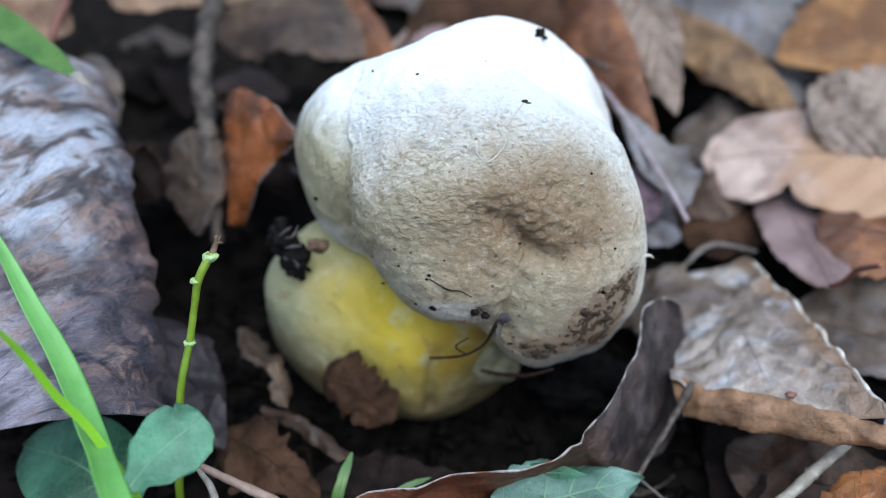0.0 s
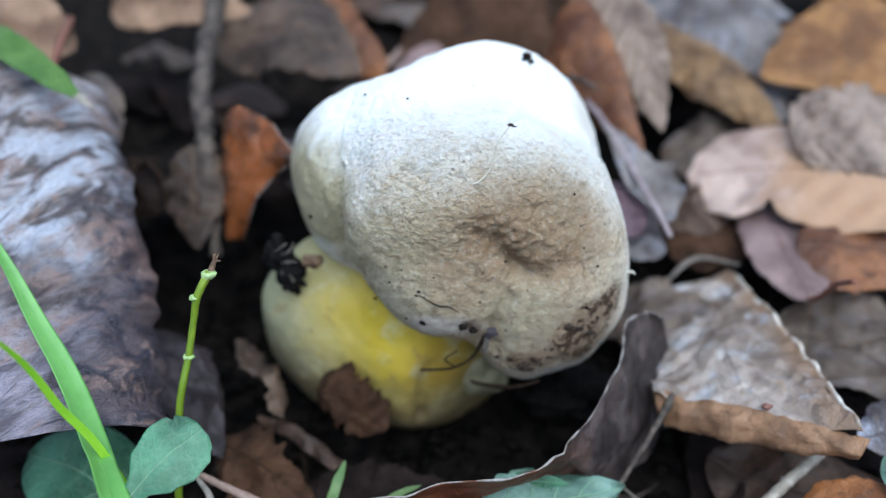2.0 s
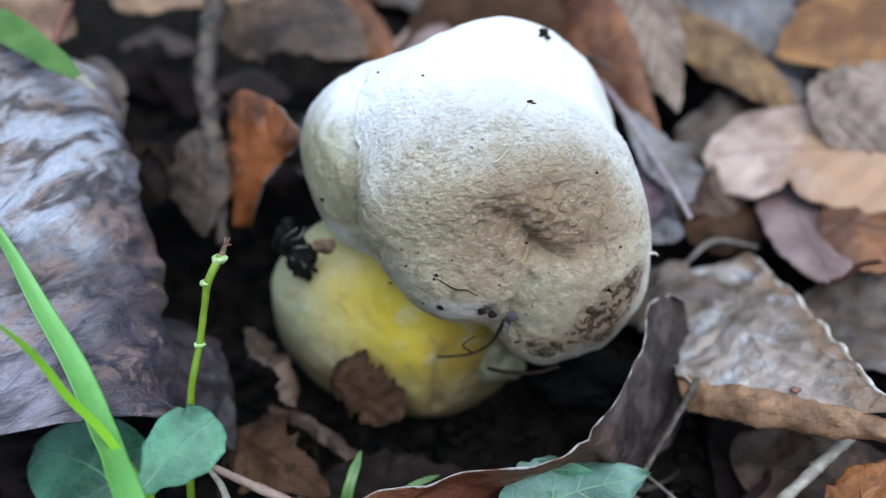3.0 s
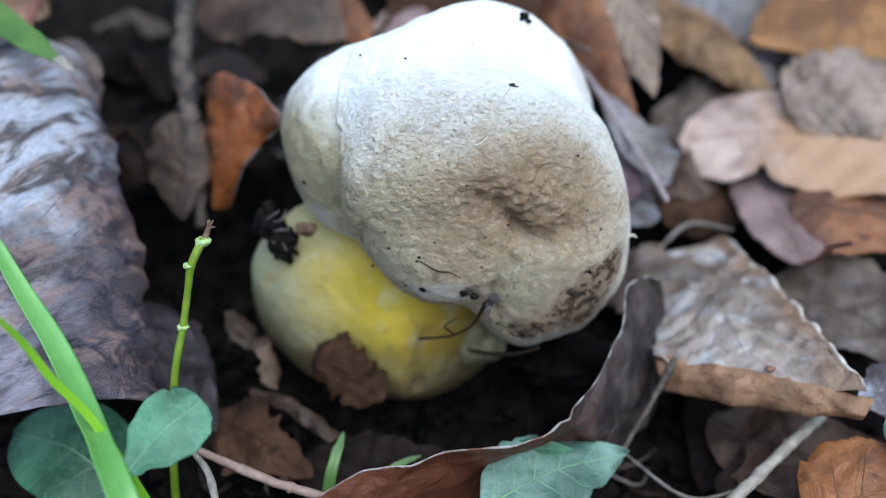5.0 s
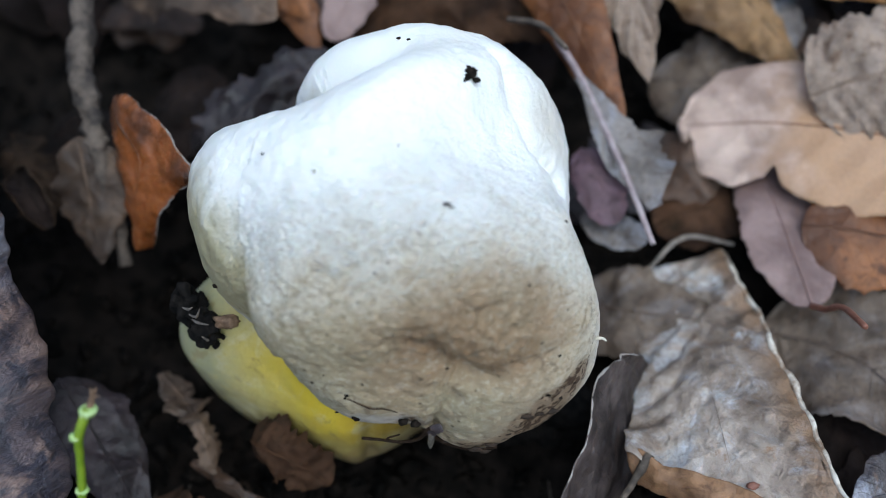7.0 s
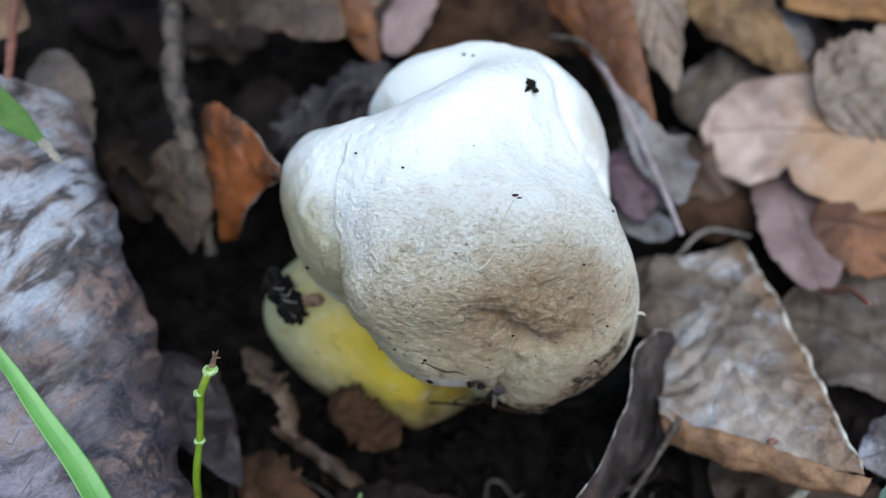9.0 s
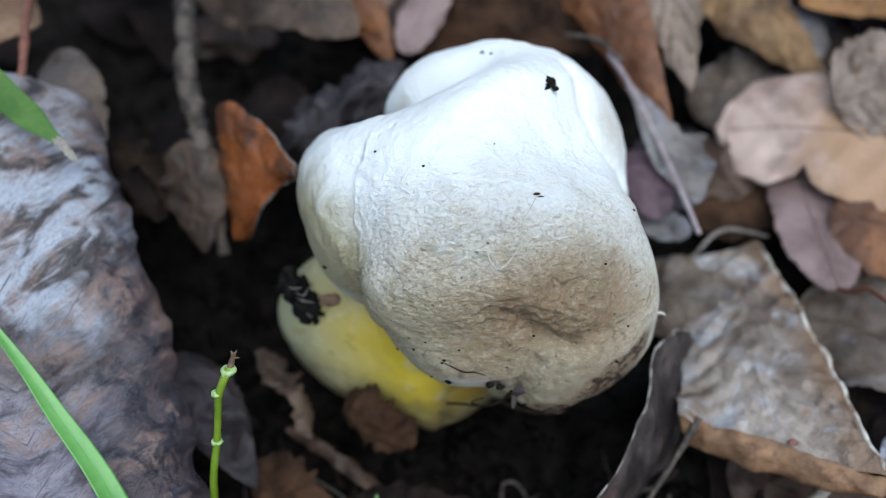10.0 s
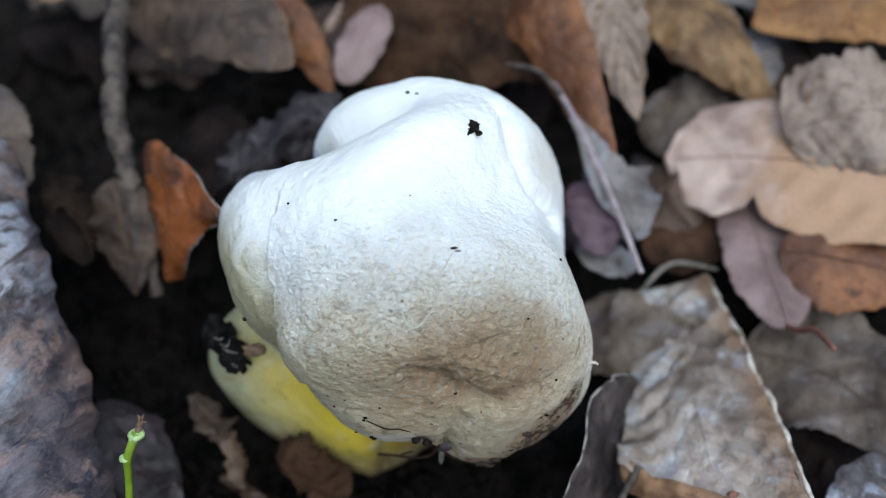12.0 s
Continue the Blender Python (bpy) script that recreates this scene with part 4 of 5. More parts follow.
leaf("small fresh green leaf beside brown ones", TEAL, [(100, 104, 12), (94, 107, 13), (88, 109, 12)], 12, name="green_leaf", kind="round", up=(0, -0.2, 1), cup=0.2, seed=8)
leaf("pale grey leaf fragment folded along its stalk", GREY, [(44.5, 219, 28), (50, 202, 23), (58, 187, 17)], 22, sides=(((0, 0.15), (0.6, 0.30), (1, 0.05)), ((0, 0.12), (0.3, 0.40), (0.62, 1.0), (0.8, 0.92), (1, 0.3))),
     up=(0.1, -0.5, 1), cup=0.25, crumple=1.3, ragged=0.14, seed=9, rib=None, stalk=[(40, 230, 30), (44.5, 219, 28.4), (50.5, 199, 24.5), (53.5, 184, 24), (55.6, 174, 22.6)], stalk_mat=MAUVEBARK, stalk_r=0.9)
leaf("small dark mauve leaf fragment", PLUM, [(44, 206, 17), (47, 197, 18), (49.5, 186, 13)], 13, kind="round", up=(0, -0.4, 1), cup=-0.4, crumple=0.6, seed=10)
leaf("pale scrap of leaf under a mauve fragment", GREY, [(44, 194, 8), (50, 188, 8), (58, 184, 9)], 9, kind="round", up=(0, -0.4, 1), cup=0.3, crumple=0.8, seed=41)
leaf("greyish brown dead leaf lying low", GREYBROWN, [(84, 166, -6), (102, 154, 0), (118, 130, 4)], 36, kind="ovate", up=(-0.1, -0.2, 1), cup=0.3, ruffle=2.0, crumple=1.2, seed=11, pairs=5)
leaf("slate-violet leaf end beside a crumpled leaf", SLATE, [(116, 120, 2), (100, 122, 8), (88, 120, 8)], 20, kind="ovate", up=(0, -0.3, 1), cup=-0.3, crumple=0.8, seed=42)
leaf("brown leaf in shade under a mauve leaf", BROWN, [(62, 194, 0), (74, 196, 3), (90, 192, 2)], 20, kind="ovate", up=(0, -0.3, 1), cup=-0.2, crumple=1.2, seed=43)
leaf("dull grey-brown leaf against the cap's foot", GREYBROWN, [(40, 178, -6), (54, 170, 0), (74, 166, -2)], 24, kind="ovate", up=(0.1, -0.3, 1), cup=-0.2, ruffle=1.5, crumple=1.8, seed=44, pairs=4)
leaf("dark brown leaf lying in a gap", DARKBROWN, [(60, 128, -8), (78, 114, -4), (98, 116, -6)], 26, kind="ovate", up=(0, -0.2, 1), cup=0.2, crumple=1.5, seed=45)

leaf("grey-brown leaf showing in a gap", GREYBROWN, [(66, 236, 8), (80, 230, 14), (104, 238, 12)], 26, kind="ovate", up=(0, -0.4, 1), cup=-0.2, crumple=1.6, seed=62, pairs=4)
leaf("pale leaf tip under an ochre leaf", GREY, [(92, 262, 12), (98, 246, 18), (100, 232, 16)], 20, kind="ovate", up=(0, -0.4, 1), cup=-0.3, crumple=1.4, seed=63)
leaf("dark rusty leaf between larger ones", DARKBROWN, [(60, 214, 4), (72, 206, 8), (84, 212, 6)], 20, kind="ovate", up=(0, -0.4, 1), cup=-0.2, crumple=1.4, seed=64)

# ---- leaves behind the mushroom ----
leaf("dark brown leaf leaning behind the mushroom", BROWN, [(-14, 246, 20), (18, 256, 34), (56, 238, 28)], 52, kind="ovate", up=(0, -0.8, 0.8), cup=-0.2, crumple=1.2, seed=12, pairs=5)
leaf("rust-brown leaf standing on edge", RUST, [(26, 290, 40), (37, 250, 40), (54, 205, 24)], 24, kind="ovate", up=(-0.5, -0.5, 0.8), cup=-0.5, crumple=0.7, seed=13)
leaf("pale ribbed leaf folded into waves", CRINKLE, [(50, 290, 46), (57, 252, 41), (61, 218, 26)], 22, kind="ovate", up=(0.2, -0.4, 1), cup=-0.4, quilt=1.7, ribs=10, crumple=0.8, seed=14)
leaf("curled tan leaf with rolled margins", CURLTAN, [(66, 292, 28), (83, 252, 31), (102, 226, 18)], 32, kind="ovate", up=(0.3, -0.4, 1), cup=-0.9, quilt=0.4, crumple=0.8, seed=15, pairs=6, margins=(1,), margin_mat=PALEEDGE, margin_r=0.3)
leaf("ochre yellow leaf lying flat", OCHRE, [(162, 268, 28), (130, 262, 31), (98, 250, 26)], 44, kind="ovate", up=(-0.1, -0.4, 1), cup=-0.2, ruffle=1.0, crumple=0.5, seed=16, rib=0.5, pairs=5)
leaf("silvery grey rotten leaf", GREY, [(70, 310, 20), (94, 288, 24), (118, 264, 14)], 36, kind="ovate", up=(0, -0.4, 1), cup=0.2, crumple=1.4, seed=17, pairs=5)
leaf("pale grey leaf lying far back", GREY, [(66, 330, 22), (90, 312, 26), (124, 300, 22)], 34, kind="ovate", up=(0, -0.4, 1), cup=-0.2, crumple=1.2, seed=46)
leaf("brown leaf with a pale curled margin", DROOP, [(-80, 268, 34), (-52, 256, 43), (-28, 234, 38)], 36, kind="ovate", up=(0.1, -0.5, 1), cup=-0.4, crumple=1.0, seed=18, pairs=5,
     margins=(1,), margin_mat=TAN, margin_r=0.3)
leaf("small pinkish grey leaf", MAUVE, [(-5, 258, 36), (-10, 248, 34), (-17, 237, 28)], 12.5, kind="round", up=(0, -0.5, 1), cup=-0.2, crumple=0.4, seed=19)
leaf("small rust-red leaf fragment", RUST, [(-29, 254, 32), (-25, 246, 31), (-20, 236, 24)], 10, kind="ovate", up=(0, -0.5, 1), cup=-0.4, crumple=0.8, seed=20)
leaf("dark violet-grey shrivelled leaf", UMBER, [(-48, 202, 22), (-36, 213, 30), (-16, 228, 34)], 15, kind="strip", up=(0.3, -0.5, 1), cup=-0.7, crumple=3.0, ragged=0.35, seed=21)
leaf("dark red strip of leaf", RUST, [(-42, 278, 44), (-33, 258, 41), (-22, 240, 33)], 11, kind="strip", up=(-0.3, -0.5, 1), cup=-0.3, crumple=0.8, seed=22)
# Its pale margin is a rim highlight, put into shape and colour.
leaf("translucent orange leaf standing up beside the mushroom", AMBER, [(-63, 211, 37), (-65, 203, 30), (-65, 194, 22), (-63, 187, 14)], 20,
     edge=[(-58, 207, 44), (-50.5, 197.5, 46.5), (-41, 183.5, 43.7), (-46, 184, 37), (-52, 184, 28), (-59, 185, 15)], bulge=2.2, crumple=1.1, ragged=0.07, seed=23, rib=0.3,
     margins=(1,), margin_mat=PALEEDGE, margin_r=0.13)
leaf("dull brown leaf drooping into a hollow", DROOP, [(-73, 205, 33), (-72, 194, 24), (-70, 182, 14)], 20, kind="ovate", up=(-0.1, -0.7, 0.7), cup=-0.6, crumple=1.9, ragged=0.12, seed=24)
leaf("grey-brown leaf with rounded tip", GREYBROWN, [(-98, 200, 33), (-104, 216, 39), (-108, 232, 42)], 19, kind="round", up=(0.1, -0.5, 1), cup=-0.4, crumple=0.6, seed=25)
leaf("tan leaf edge behind a red stalk", TAN, [(-160, 256, 46), (-136, 246, 52), (-112, 236, 47)], 36, kind="ovate", up=(0, -0.4, 1), cup=-0.2, crumple=0.6, seed=26)
leaf("pinkish brown leaf at the back of the hollow", TAN, [(-118, 285, 40), (-94, 276, 46), (-66, 272, 42)], 26, kind="ovate", up=(0, -0.5, 1), cup=-0.3, crumple=1.2, seed=47, pairs=4)
leaf("shade-darkened leaf deep in the hollow", DARK, [(-92, 232, 12), (-80, 214, 14), (-72, 196, 4)], 24, kind="ovate", up=(0.1, -0.5, 1), cup=-0.3, crumple=1.5, seed=48)
leaf("rotten leaf beside a stick, darkened for shade", DARK, [(-60, 248, 10), (-56, 226, 14), (-50, 208, 6)], 26, kind="ovate", up=(-0.1, -0.5, 1), cup=-0.3, crumple=1.5, seed=49)
leaf("dark brown leaf scrap beside a grey leaf", SHADEBROWN, [(-96, 216, 24), (-90, 204, 26), (-84, 192, 18)], 12, kind="strip", up=(0.3, -0.5, 1), cup=-0.6, crumple=2.2, ragged=0.35, seed=50)
leaf("dark curled scrap of leaf", DARK, [(-88, 198, 28), (-83, 192, 30), (-79, 186, 24)], 9, kind="round", up=(0.2, -0.5, 1), cup=1.4, crumple=0.8, seed=51, margins=(-1, 1), margin_mat=SHADEBROWN)

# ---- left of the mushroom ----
leaf("large domed violet-grey leaf with dark veins and painted bluish sheen", VIOLET, [(-87, 102, 33), (-97, 136, 43), (-107, 168, 55), (-120, 200, 62)], 68,
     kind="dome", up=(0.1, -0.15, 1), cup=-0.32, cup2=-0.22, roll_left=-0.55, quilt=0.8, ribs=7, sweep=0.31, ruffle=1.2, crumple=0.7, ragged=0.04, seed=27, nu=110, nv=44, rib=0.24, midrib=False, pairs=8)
leaf("dark purplish brown leaf tucked under a larger one", PLUMDARK, [(-76, 154, 12), (-65, 140, 10), (-55, 123, -1)], 19, kind="ovate", up=(0.5, -0.3, 1), cup=-0.5, crumple=1.8, seed=28)
leaf("glossy green notched leaf", IVY, [(-58.8, 88.4, 33), (-53, 94.5, 36.8), (-46.4, 100.6, 38.4)], 13.5, name="green_leaf", sides=(SPOON, SPOON_NOTCHED), up=(0.1, -0.45, 1), cup=-0.15, ragged=0.008, ruffle=0.5, seed=29, thick=0.35,
     rib=0.2, rib_mat=PALEVEIN, pairs=3, margins=(-1, 1), margin_mat=PALEVEIN, margin_r=0.09, stalk=[(-58.8, 88, 33), (-60, 84, 26), (-60, 82, 4)], stalk_r=0.6)
leaf("dark green leaf in shade below a dead leaf", IVY, [(-70, 106, 2), (-83, 115, 6), (-99, 123, 2)], 23, name="green_leaf", kind="round", ragged=0.012, up=(0, -0.3, 1), cup=-0.2, ruffle=0.6, seed=30, thick=0.35,
     rib=0.3, rib_mat=PALEVEIN, pairs=4, stalk=[(-70, 106, 2), (-66, 100, 0), (-62, 94, -14)], stalk_r=0.6)
leaf("broad bright green grass blade", GRASS, [(-46, 64, -18), (-50, 72, 12), (-56, 81, 31), (-61.1, 89.5, 35.4), (-66.7, 98.7, 35), (-72, 107.5, 37.2), (-77, 114.9, 40.3), (-84.3, 124, 45), (-91.4, 133.3, 51), (-104, 148, 61)], 5.6, name="grass_blade", category="grass", group="grass blades",
     kind="blade", up=(0.8, -0.5, 0.6), cup=0.5, ragged=0.01, seed=31, nu=60, nv=5, rib=0.18)
LIMELINE = [(-52, 90, -18), (-57, 92, 10), (-62.3, 96, 27), (-66, 98, 38.5), (-69.3, 98.1, 47.5), (-71.2, 98.2, 56), (-72.6, 97, 63.4), (-74, 94, 72)]
leaf("narrow yellow-green grass blade", LIME, LIMELINE, 1.6, name="grass_blade", category="grass", group="grass blades",
     kind="blade", up=(0.5, -0.5, 0.9), cup=0.4, ragged=0.01, seed=32, nu=60, nv=5, rib=0.12)
withered = leaf("broad green blade with a withered brown tip", OLDGRASS, [(-150, 238, 52), (-122, 209, 66), (-106, 195, 66), (-88, 179, 64)], 8.5, name="grass_blade", category="grass", group="grass blades",
                sides=(((0, 0.8), (0.6, 1.0), (0.85, 0.75), (1, 0.28)),) * 2, up=(0.3, -0.5, 0.8), cup=0.3, ragged=0.03, seed=33, nv=6, rib=0.25)
part("withered_tip", leaf_mesh(leaf_surface([(-88.6, 179.6, 64), (-85.5, 176, 64.6), (-81.5, 171.5, 65)], 2.4, kind="blade", up=(0.3, -0.5, 0.8), cup=0.8, ragged=0.2, crumple=0.5, seed=34), 20, 6), STRAW, withered, "dry straw-brown tip")


def seedling():
    top = thing("seedling_stem", vmm(-57, 113, -10), "bare green seedling stem with pale nodes and a broken brown tip", "plant stem")
    part("stalk", tube([(-61.5, 103, -14), (-59, 107.5, 9), (-55.9, 114, 29), (-53.6, 119.8, 37.5), (-51.9, 123.4, 44.5), (-50.6, 125.4, 49.2), (-48.2, 128.4, 52.6)], (0.85, 0.85, 0.8, 0.75, 0.72, 0.8, 0.95), 12, 60, 0.14), SHOOT, top)
    for p, s in (((-53.6, 119.8, 37.5), 1.0), ((-51.3, 125.0, 48.9), 0.85), ((-48.4, 128.1, 52.2), 1.3)):
        part("node", pebble(p, s, (1.1, 1.0, 0.6), s * 7, 0.35), NODE, top)
    for e in ((-46.3, 130.9, 55.2), (-47.4, 130.8, 55.2), (-45.9, 129.6, 54.4), (-46.8, 130.2, 55.8)):
        part("broken_tip", tube([(-48.1, 128.6, 52.4), (-47.3, 129.7, 54), e], (0.7, 0.45, 0.12), 6, 8), BUDBROWN, top)
    return top


seedling()

# ---- in front of the mushroom ----
leaf("large brown leaf curled upright with a pale thin margin", CURLED, [(50, 150, 16.5), (46.5, 149, 19.5), (42.5, 146.5, 22), (39, 141.5, 23), (37.5, 133, 22.5), (31.5, 122, 22), (24.5, 110.5, 21), (13, 103, 20.5), (-8, 100, 18.5), (-25.5, 96.4, 15.5), (-38, 90, 7)], 20,
     edge=[(56, 156, -4), (55, 154, -4), (54, 151, -5), (52, 143, -6), (47, 131, -8), (41, 124, -8), (34, 118, -7), (21, 114, -6), (-3, 103, -9), (-22, 92, -10), (-38, 87, -5)], bulge=1.0,
     crumple=0.9, ragged=0.02, seed=6, nu=110, nv=22, rib=None, margins=(-1,), margin_mat=PALEEDGE, margin_r=0.18)
leaf("teal-green toothed leaf in the fold of a curled one", TEAL, [(4, 96, 8), (18, 103.5, 8.5), (36, 110.5, 4.5)], 17.5, name="green_leaf", kind="ovate", up=(-0.2, -0.4, 1), cup=-0.2, teeth=9, ruffle=1.5, crumple=0.5, seed=34,
     rib=0.35, rib_mat=PALEVEIN, pairs=5)
leaf("narrow dark green leaf seen edge-on", IVY, [(8.5, 108.8, 8.5), (16, 108.6, 10), (24, 109, 8.5)], 4.0, name="green_leaf", kind="ovate", up=(0, -0.8, 0.6), cup=-0.2, seed=53, rib=0.2)
leaf("dull dark brown leaf scrap lying on soil", BROWN, [(-58, 130, 0), (-46, 120, 3), (-32, 112, -3)], 17, kind="ovate", up=(0, -0.3, 1), cup=-0.5, ragged=0.2, crumple=2.6, seed=35, pairs=4)
leaf("brown papery tissue at the foot of the stem", BROWN, [(-34, 141, 3), (-26, 135.5, 6), (-17, 132, -2)], 14, kind="strip", up=(0, -0.7, 0.8), cup=-0.7, crumple=1.8, ragged=0.22, seed=36)
leaf("dull grey shredded leaf scrap", DROOP, [(-56, 158, 0), (-48, 148, 3), (-43, 136, -3)], 7, kind="strip", up=(0.3, -0.4, 1), cup=-1.0, crumple=3.6, ragged=0.5, seed=37)
leaf("thin brown shred across dark soil", DARKBROWN, [(-50, 140, -6), (-38, 132, -4), (-24, 122, -8)], 4, kind="strip", up=(0, -0.4, 1), cup=-0.9, crumple=2.2, ragged=0.2, seed=38)
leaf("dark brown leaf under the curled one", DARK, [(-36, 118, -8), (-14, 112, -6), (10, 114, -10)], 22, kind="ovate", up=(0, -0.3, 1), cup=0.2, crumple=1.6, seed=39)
leaf("small green shoot leaf", OLDGRASS, [(-29, 106, -4), (-27, 112, 2), (-25, 119, 4)], 2.6, name="grass_blade", category="grass", group="grass blades", kind="blade", up=(0, -0.6, 0.8), seed=54, nv=5, rib=0.15)
leaf("short green blade lying low", OLDGRASS, [(-20, 108, -3), (-14, 112, 0), (-8, 115, 0)], 1.8, name="grass_blade", category="grass", group="grass blades", kind="blade", up=(0, -0.6, 0.8), seed=55, nv=5, rib=0.12)

# ---- twigs and stalks ----
twig("upright weathered stick with dark flaking bark", STICK, [(-78, 285, 48), (-73.5, 228, 42), (-69.5, 206, 33), (-66.5, 184, 10)], (2.7, 2.5, 2.5, 1.5), knots=(0.38, 0.55, 0.7), rough=0.8, seed=1)
twig("thin red-brown bent stalk", REDBARK, [(-118, 252, 50), (-107, 216, 58), (-105, 200, 56)], (1.0, 1.1, 0.8), knots=(0.5,), seed=2)
twig("pale straw-coloured twig lying across dark soil", STRAW, [(80, 118, 6), (64, 106, 3), (38, 86, -4)], (1.2, 1.3, 1.3), knots=(0.3,), seed=3)
twig("short dull bent straw", GREYTWIG, [(58, 180, 1), (68, 188, 3), (80, 186, 2)], (0.45, 0.7, 0.4), seed=4)
twig("pinkish brown twig on the soil", PINKBARK, [(-56, 112, 9), (-40, 104, 9), (-24, 98, 8), (-8, 92, 3)], (0.7, 1.0, 0.95, 0.8), knots=(0.45, 0.8), seed=5)
twig("pinkish dry stalk behind the mushroom", PINKBARK, [(-22, 258, 28), (-10, 282, 30), (4, 312, 34)], (1.4, 1.5, 1.4), seed=6)
twig("bleached split twig beside green leaves", STRAW, [(-57, 112, 10), (-51, 104, 12), (-48, 96, 9), (-47, 88, 0)], (0.4, 0.75, 0.7, 0.6), seed=7)
twig("thin brown twig lying against a crumpled leaf", BARK, [(50, 131, 11), (46, 126, 8), (34, 112, -2)], (1.3, 0.8, 0.5), seed=8)
twig("fine pale root fibre across the gap", GREYTWIG, [(38, 118, -6), (50, 106, -6), (66, 108, -4)], (0.25, 0.4, 0.25), seed=9)
twig("thin dry stalk beside the cap", BARK, [(28, 232, 36), (35, 224, 41), (39.5, 213, 44)], (0.6, 0.8, 0.5), seed=10)

# ---- on the mushroom ----
def crumb(label, place, size, squash=(1, 1, 0.7), seed=0, mat=None, name="soil_crumb", sink=0.0):
    ob = part(name, pebble(place, size, squash, seed, 0.55, 3 if size > 0.8 else 2), mat or CRUMB)
    return tagged(ob, label, "soil", "crumbs on the cap")


for k, (place, size) in enumerate((((16.2, 180.4, 70.4), 1.2), ((17.6, 181.4, 70.6), 1.1), ((18.6, 180.0, 70.0), 0.7), ((17.0, 182.6, 70.2), 0.8))):
    crumb("black soil lump stuck on the white cap", place, size, seed=k + 1)
# The last three are black lumps added for the dark inside of pits.
for k, (place, size) in enumerate((((4.2, 197, 65), 0.45), ((6.2, 196, 65.4), 0.5), ((5, 163, 73.7), 0.16), ((3.1, 169.3, 75.5), 0.16), ((-18.4, 165.2, 70.8), 0.28),
                                   ((-8.8, 158.9, 73.2), 0.3), ((26.1, 172.1, 58.4), 0.22), ((32.6, 157, 57.5), 0.5), ((-8.2, 137.0, 56.1), 0.55), ((-32.1, 155, 45.5), 0.6),
                                   ((-13.4, 135.8, 42.4), 0.3), ((-12.4, 135.1, 41.1), 0.26), ((-7.2, 133.1, 42), 0.42), ((-7.7, 133.1, 41), 0.34), ((-6.7, 132.3, 33.8), 0.8),
                                   ((-10.7, 135.2, 46.3), 0.2), ((-4, 133.5, 45.6), 0.25), ((-17.5, 141, 33), 0.4), ((-10.3, 133.7, 33.7), 0.3), ((25.3, 144, 58.6), 0.36), ((30.5, 137.8, 44.3), 0.35),
                                   ((10.9, 134.0, 49.2), 0.3), ((28.4, 134.6, 35.4), 0.75), ((2.0, 131.4, 33.2), 0.9), ((4.2, 131.2, 32.4), 0.9))):
    crumb("tiny dark soil speck or pit filling on the pale cap", place, size, (1, 0.7, 0.7), seed=k + 10)
for k, (place, size) in enumerate((((12.4, 153.4, 69.7), 0.7), ((13.2, 152.8, 69.6), 0.5), ((24.7, 131.6, 32.3), 1.2), ((27, 132.4, 31.2), 0.9), ((29.4, 134.2, 28.2), 1.3), ((14.9, 129.3, 23), 1.3), ((17.8, 129.4, 24.7), 1.1), ((16.6, 129, 22.4), 1.0),
                                   ((30.6, 135.4, 31.5), 0.9), ((21, 130.5, 27), 0.7), ((9.2, 130.3, 25), 0.6), ((33.5, 137.6, 33), 0.7))):
    crumb("brown soil smear on the cap", place, size, (1.0, 0.28, 0.6), seed=k + 50, mat=MUD)


def strand(label, mat, line, r, name="fibre", category="fibre"):
    return tagged(part(name, tube(line, r, 6, 40), mat), label, category)


strand("fine white hair curled on the cap", HAIR, [(12.1, 152, 70.2), (9.3, 147, 69), (8.8, 144.1, 67.2), (6.7, 141.9, 64.9), (4.5, 140.3, 64.4), (3, 141.3, 65.2), (2.4, 143.2, 66.4)], (0.11, 0.13, 0.11))
strand("thin dark rootlet hanging before the yellow stem", ROOT, [(6.5, 130.6, 31), (4, 131.5, 24), (0, 133, 19), (-4, 134.6, 16.5), (-8, 135.6, 15.3)], (0.5, 0.35, 0.3, 0.3, 0.35), "root", "root")
strand("side branch of a dark rootlet", ROOT, [(0, 133, 19), (-2.2, 132.6, 22), (0.5, 132.2, 25)], (0.22, 0.2, 0.15), "root", "root")
strand("black twig under the cap's rim", ROOT, [(3.5, 140.6, 5.5), (8, 137, 8), (14, 134, 11), (19, 133, 14)], (0.4, 0.55, 0.4), "twig", "twig")
strand("pale spike on the cap's side", FLESH, [(38.3, 145.2, 35.7), (39.6, 144.8, 36.4), (40.4, 144.4, 36.0)], (0.45, 0.3, 0.1))
strand("hairline crack with dirt on the cap", ROOT, [(-7.2, 132.9, 41.3), (-3.5, 131.7, 39.4), (-1, 131.6, 39), (1.3, 131.5, 37.4)], (0.12, 0.2, 0.14, 0.1))
leaf("shiny pale flake of skin hanging from the cap", FLESHLEAF, [(7.2, 130, 32.5), (6.8, 128.6, 30.4), (6.6, 128, 28.2)], 1.2, name="skin_flake", category="flake", group="scraps", kind="ovate", up=(0, -1, 0.2), crumple=0.4, seed=60, nu=20, nv=6, rib=None)
leaf("frayed dark fibres where the cap tears", UMBER, [(8.6, 130.4, 34), (7.8, 129.4, 33), (6.4, 129.4, 31.4)], 2.2, name="skin_flake", category="flake", group="scraps", kind="ovate", up=(0, -1, 0.3), crumple=0.9, ragged=0.4, seed=61, nu=20, nv=6, rib=None)


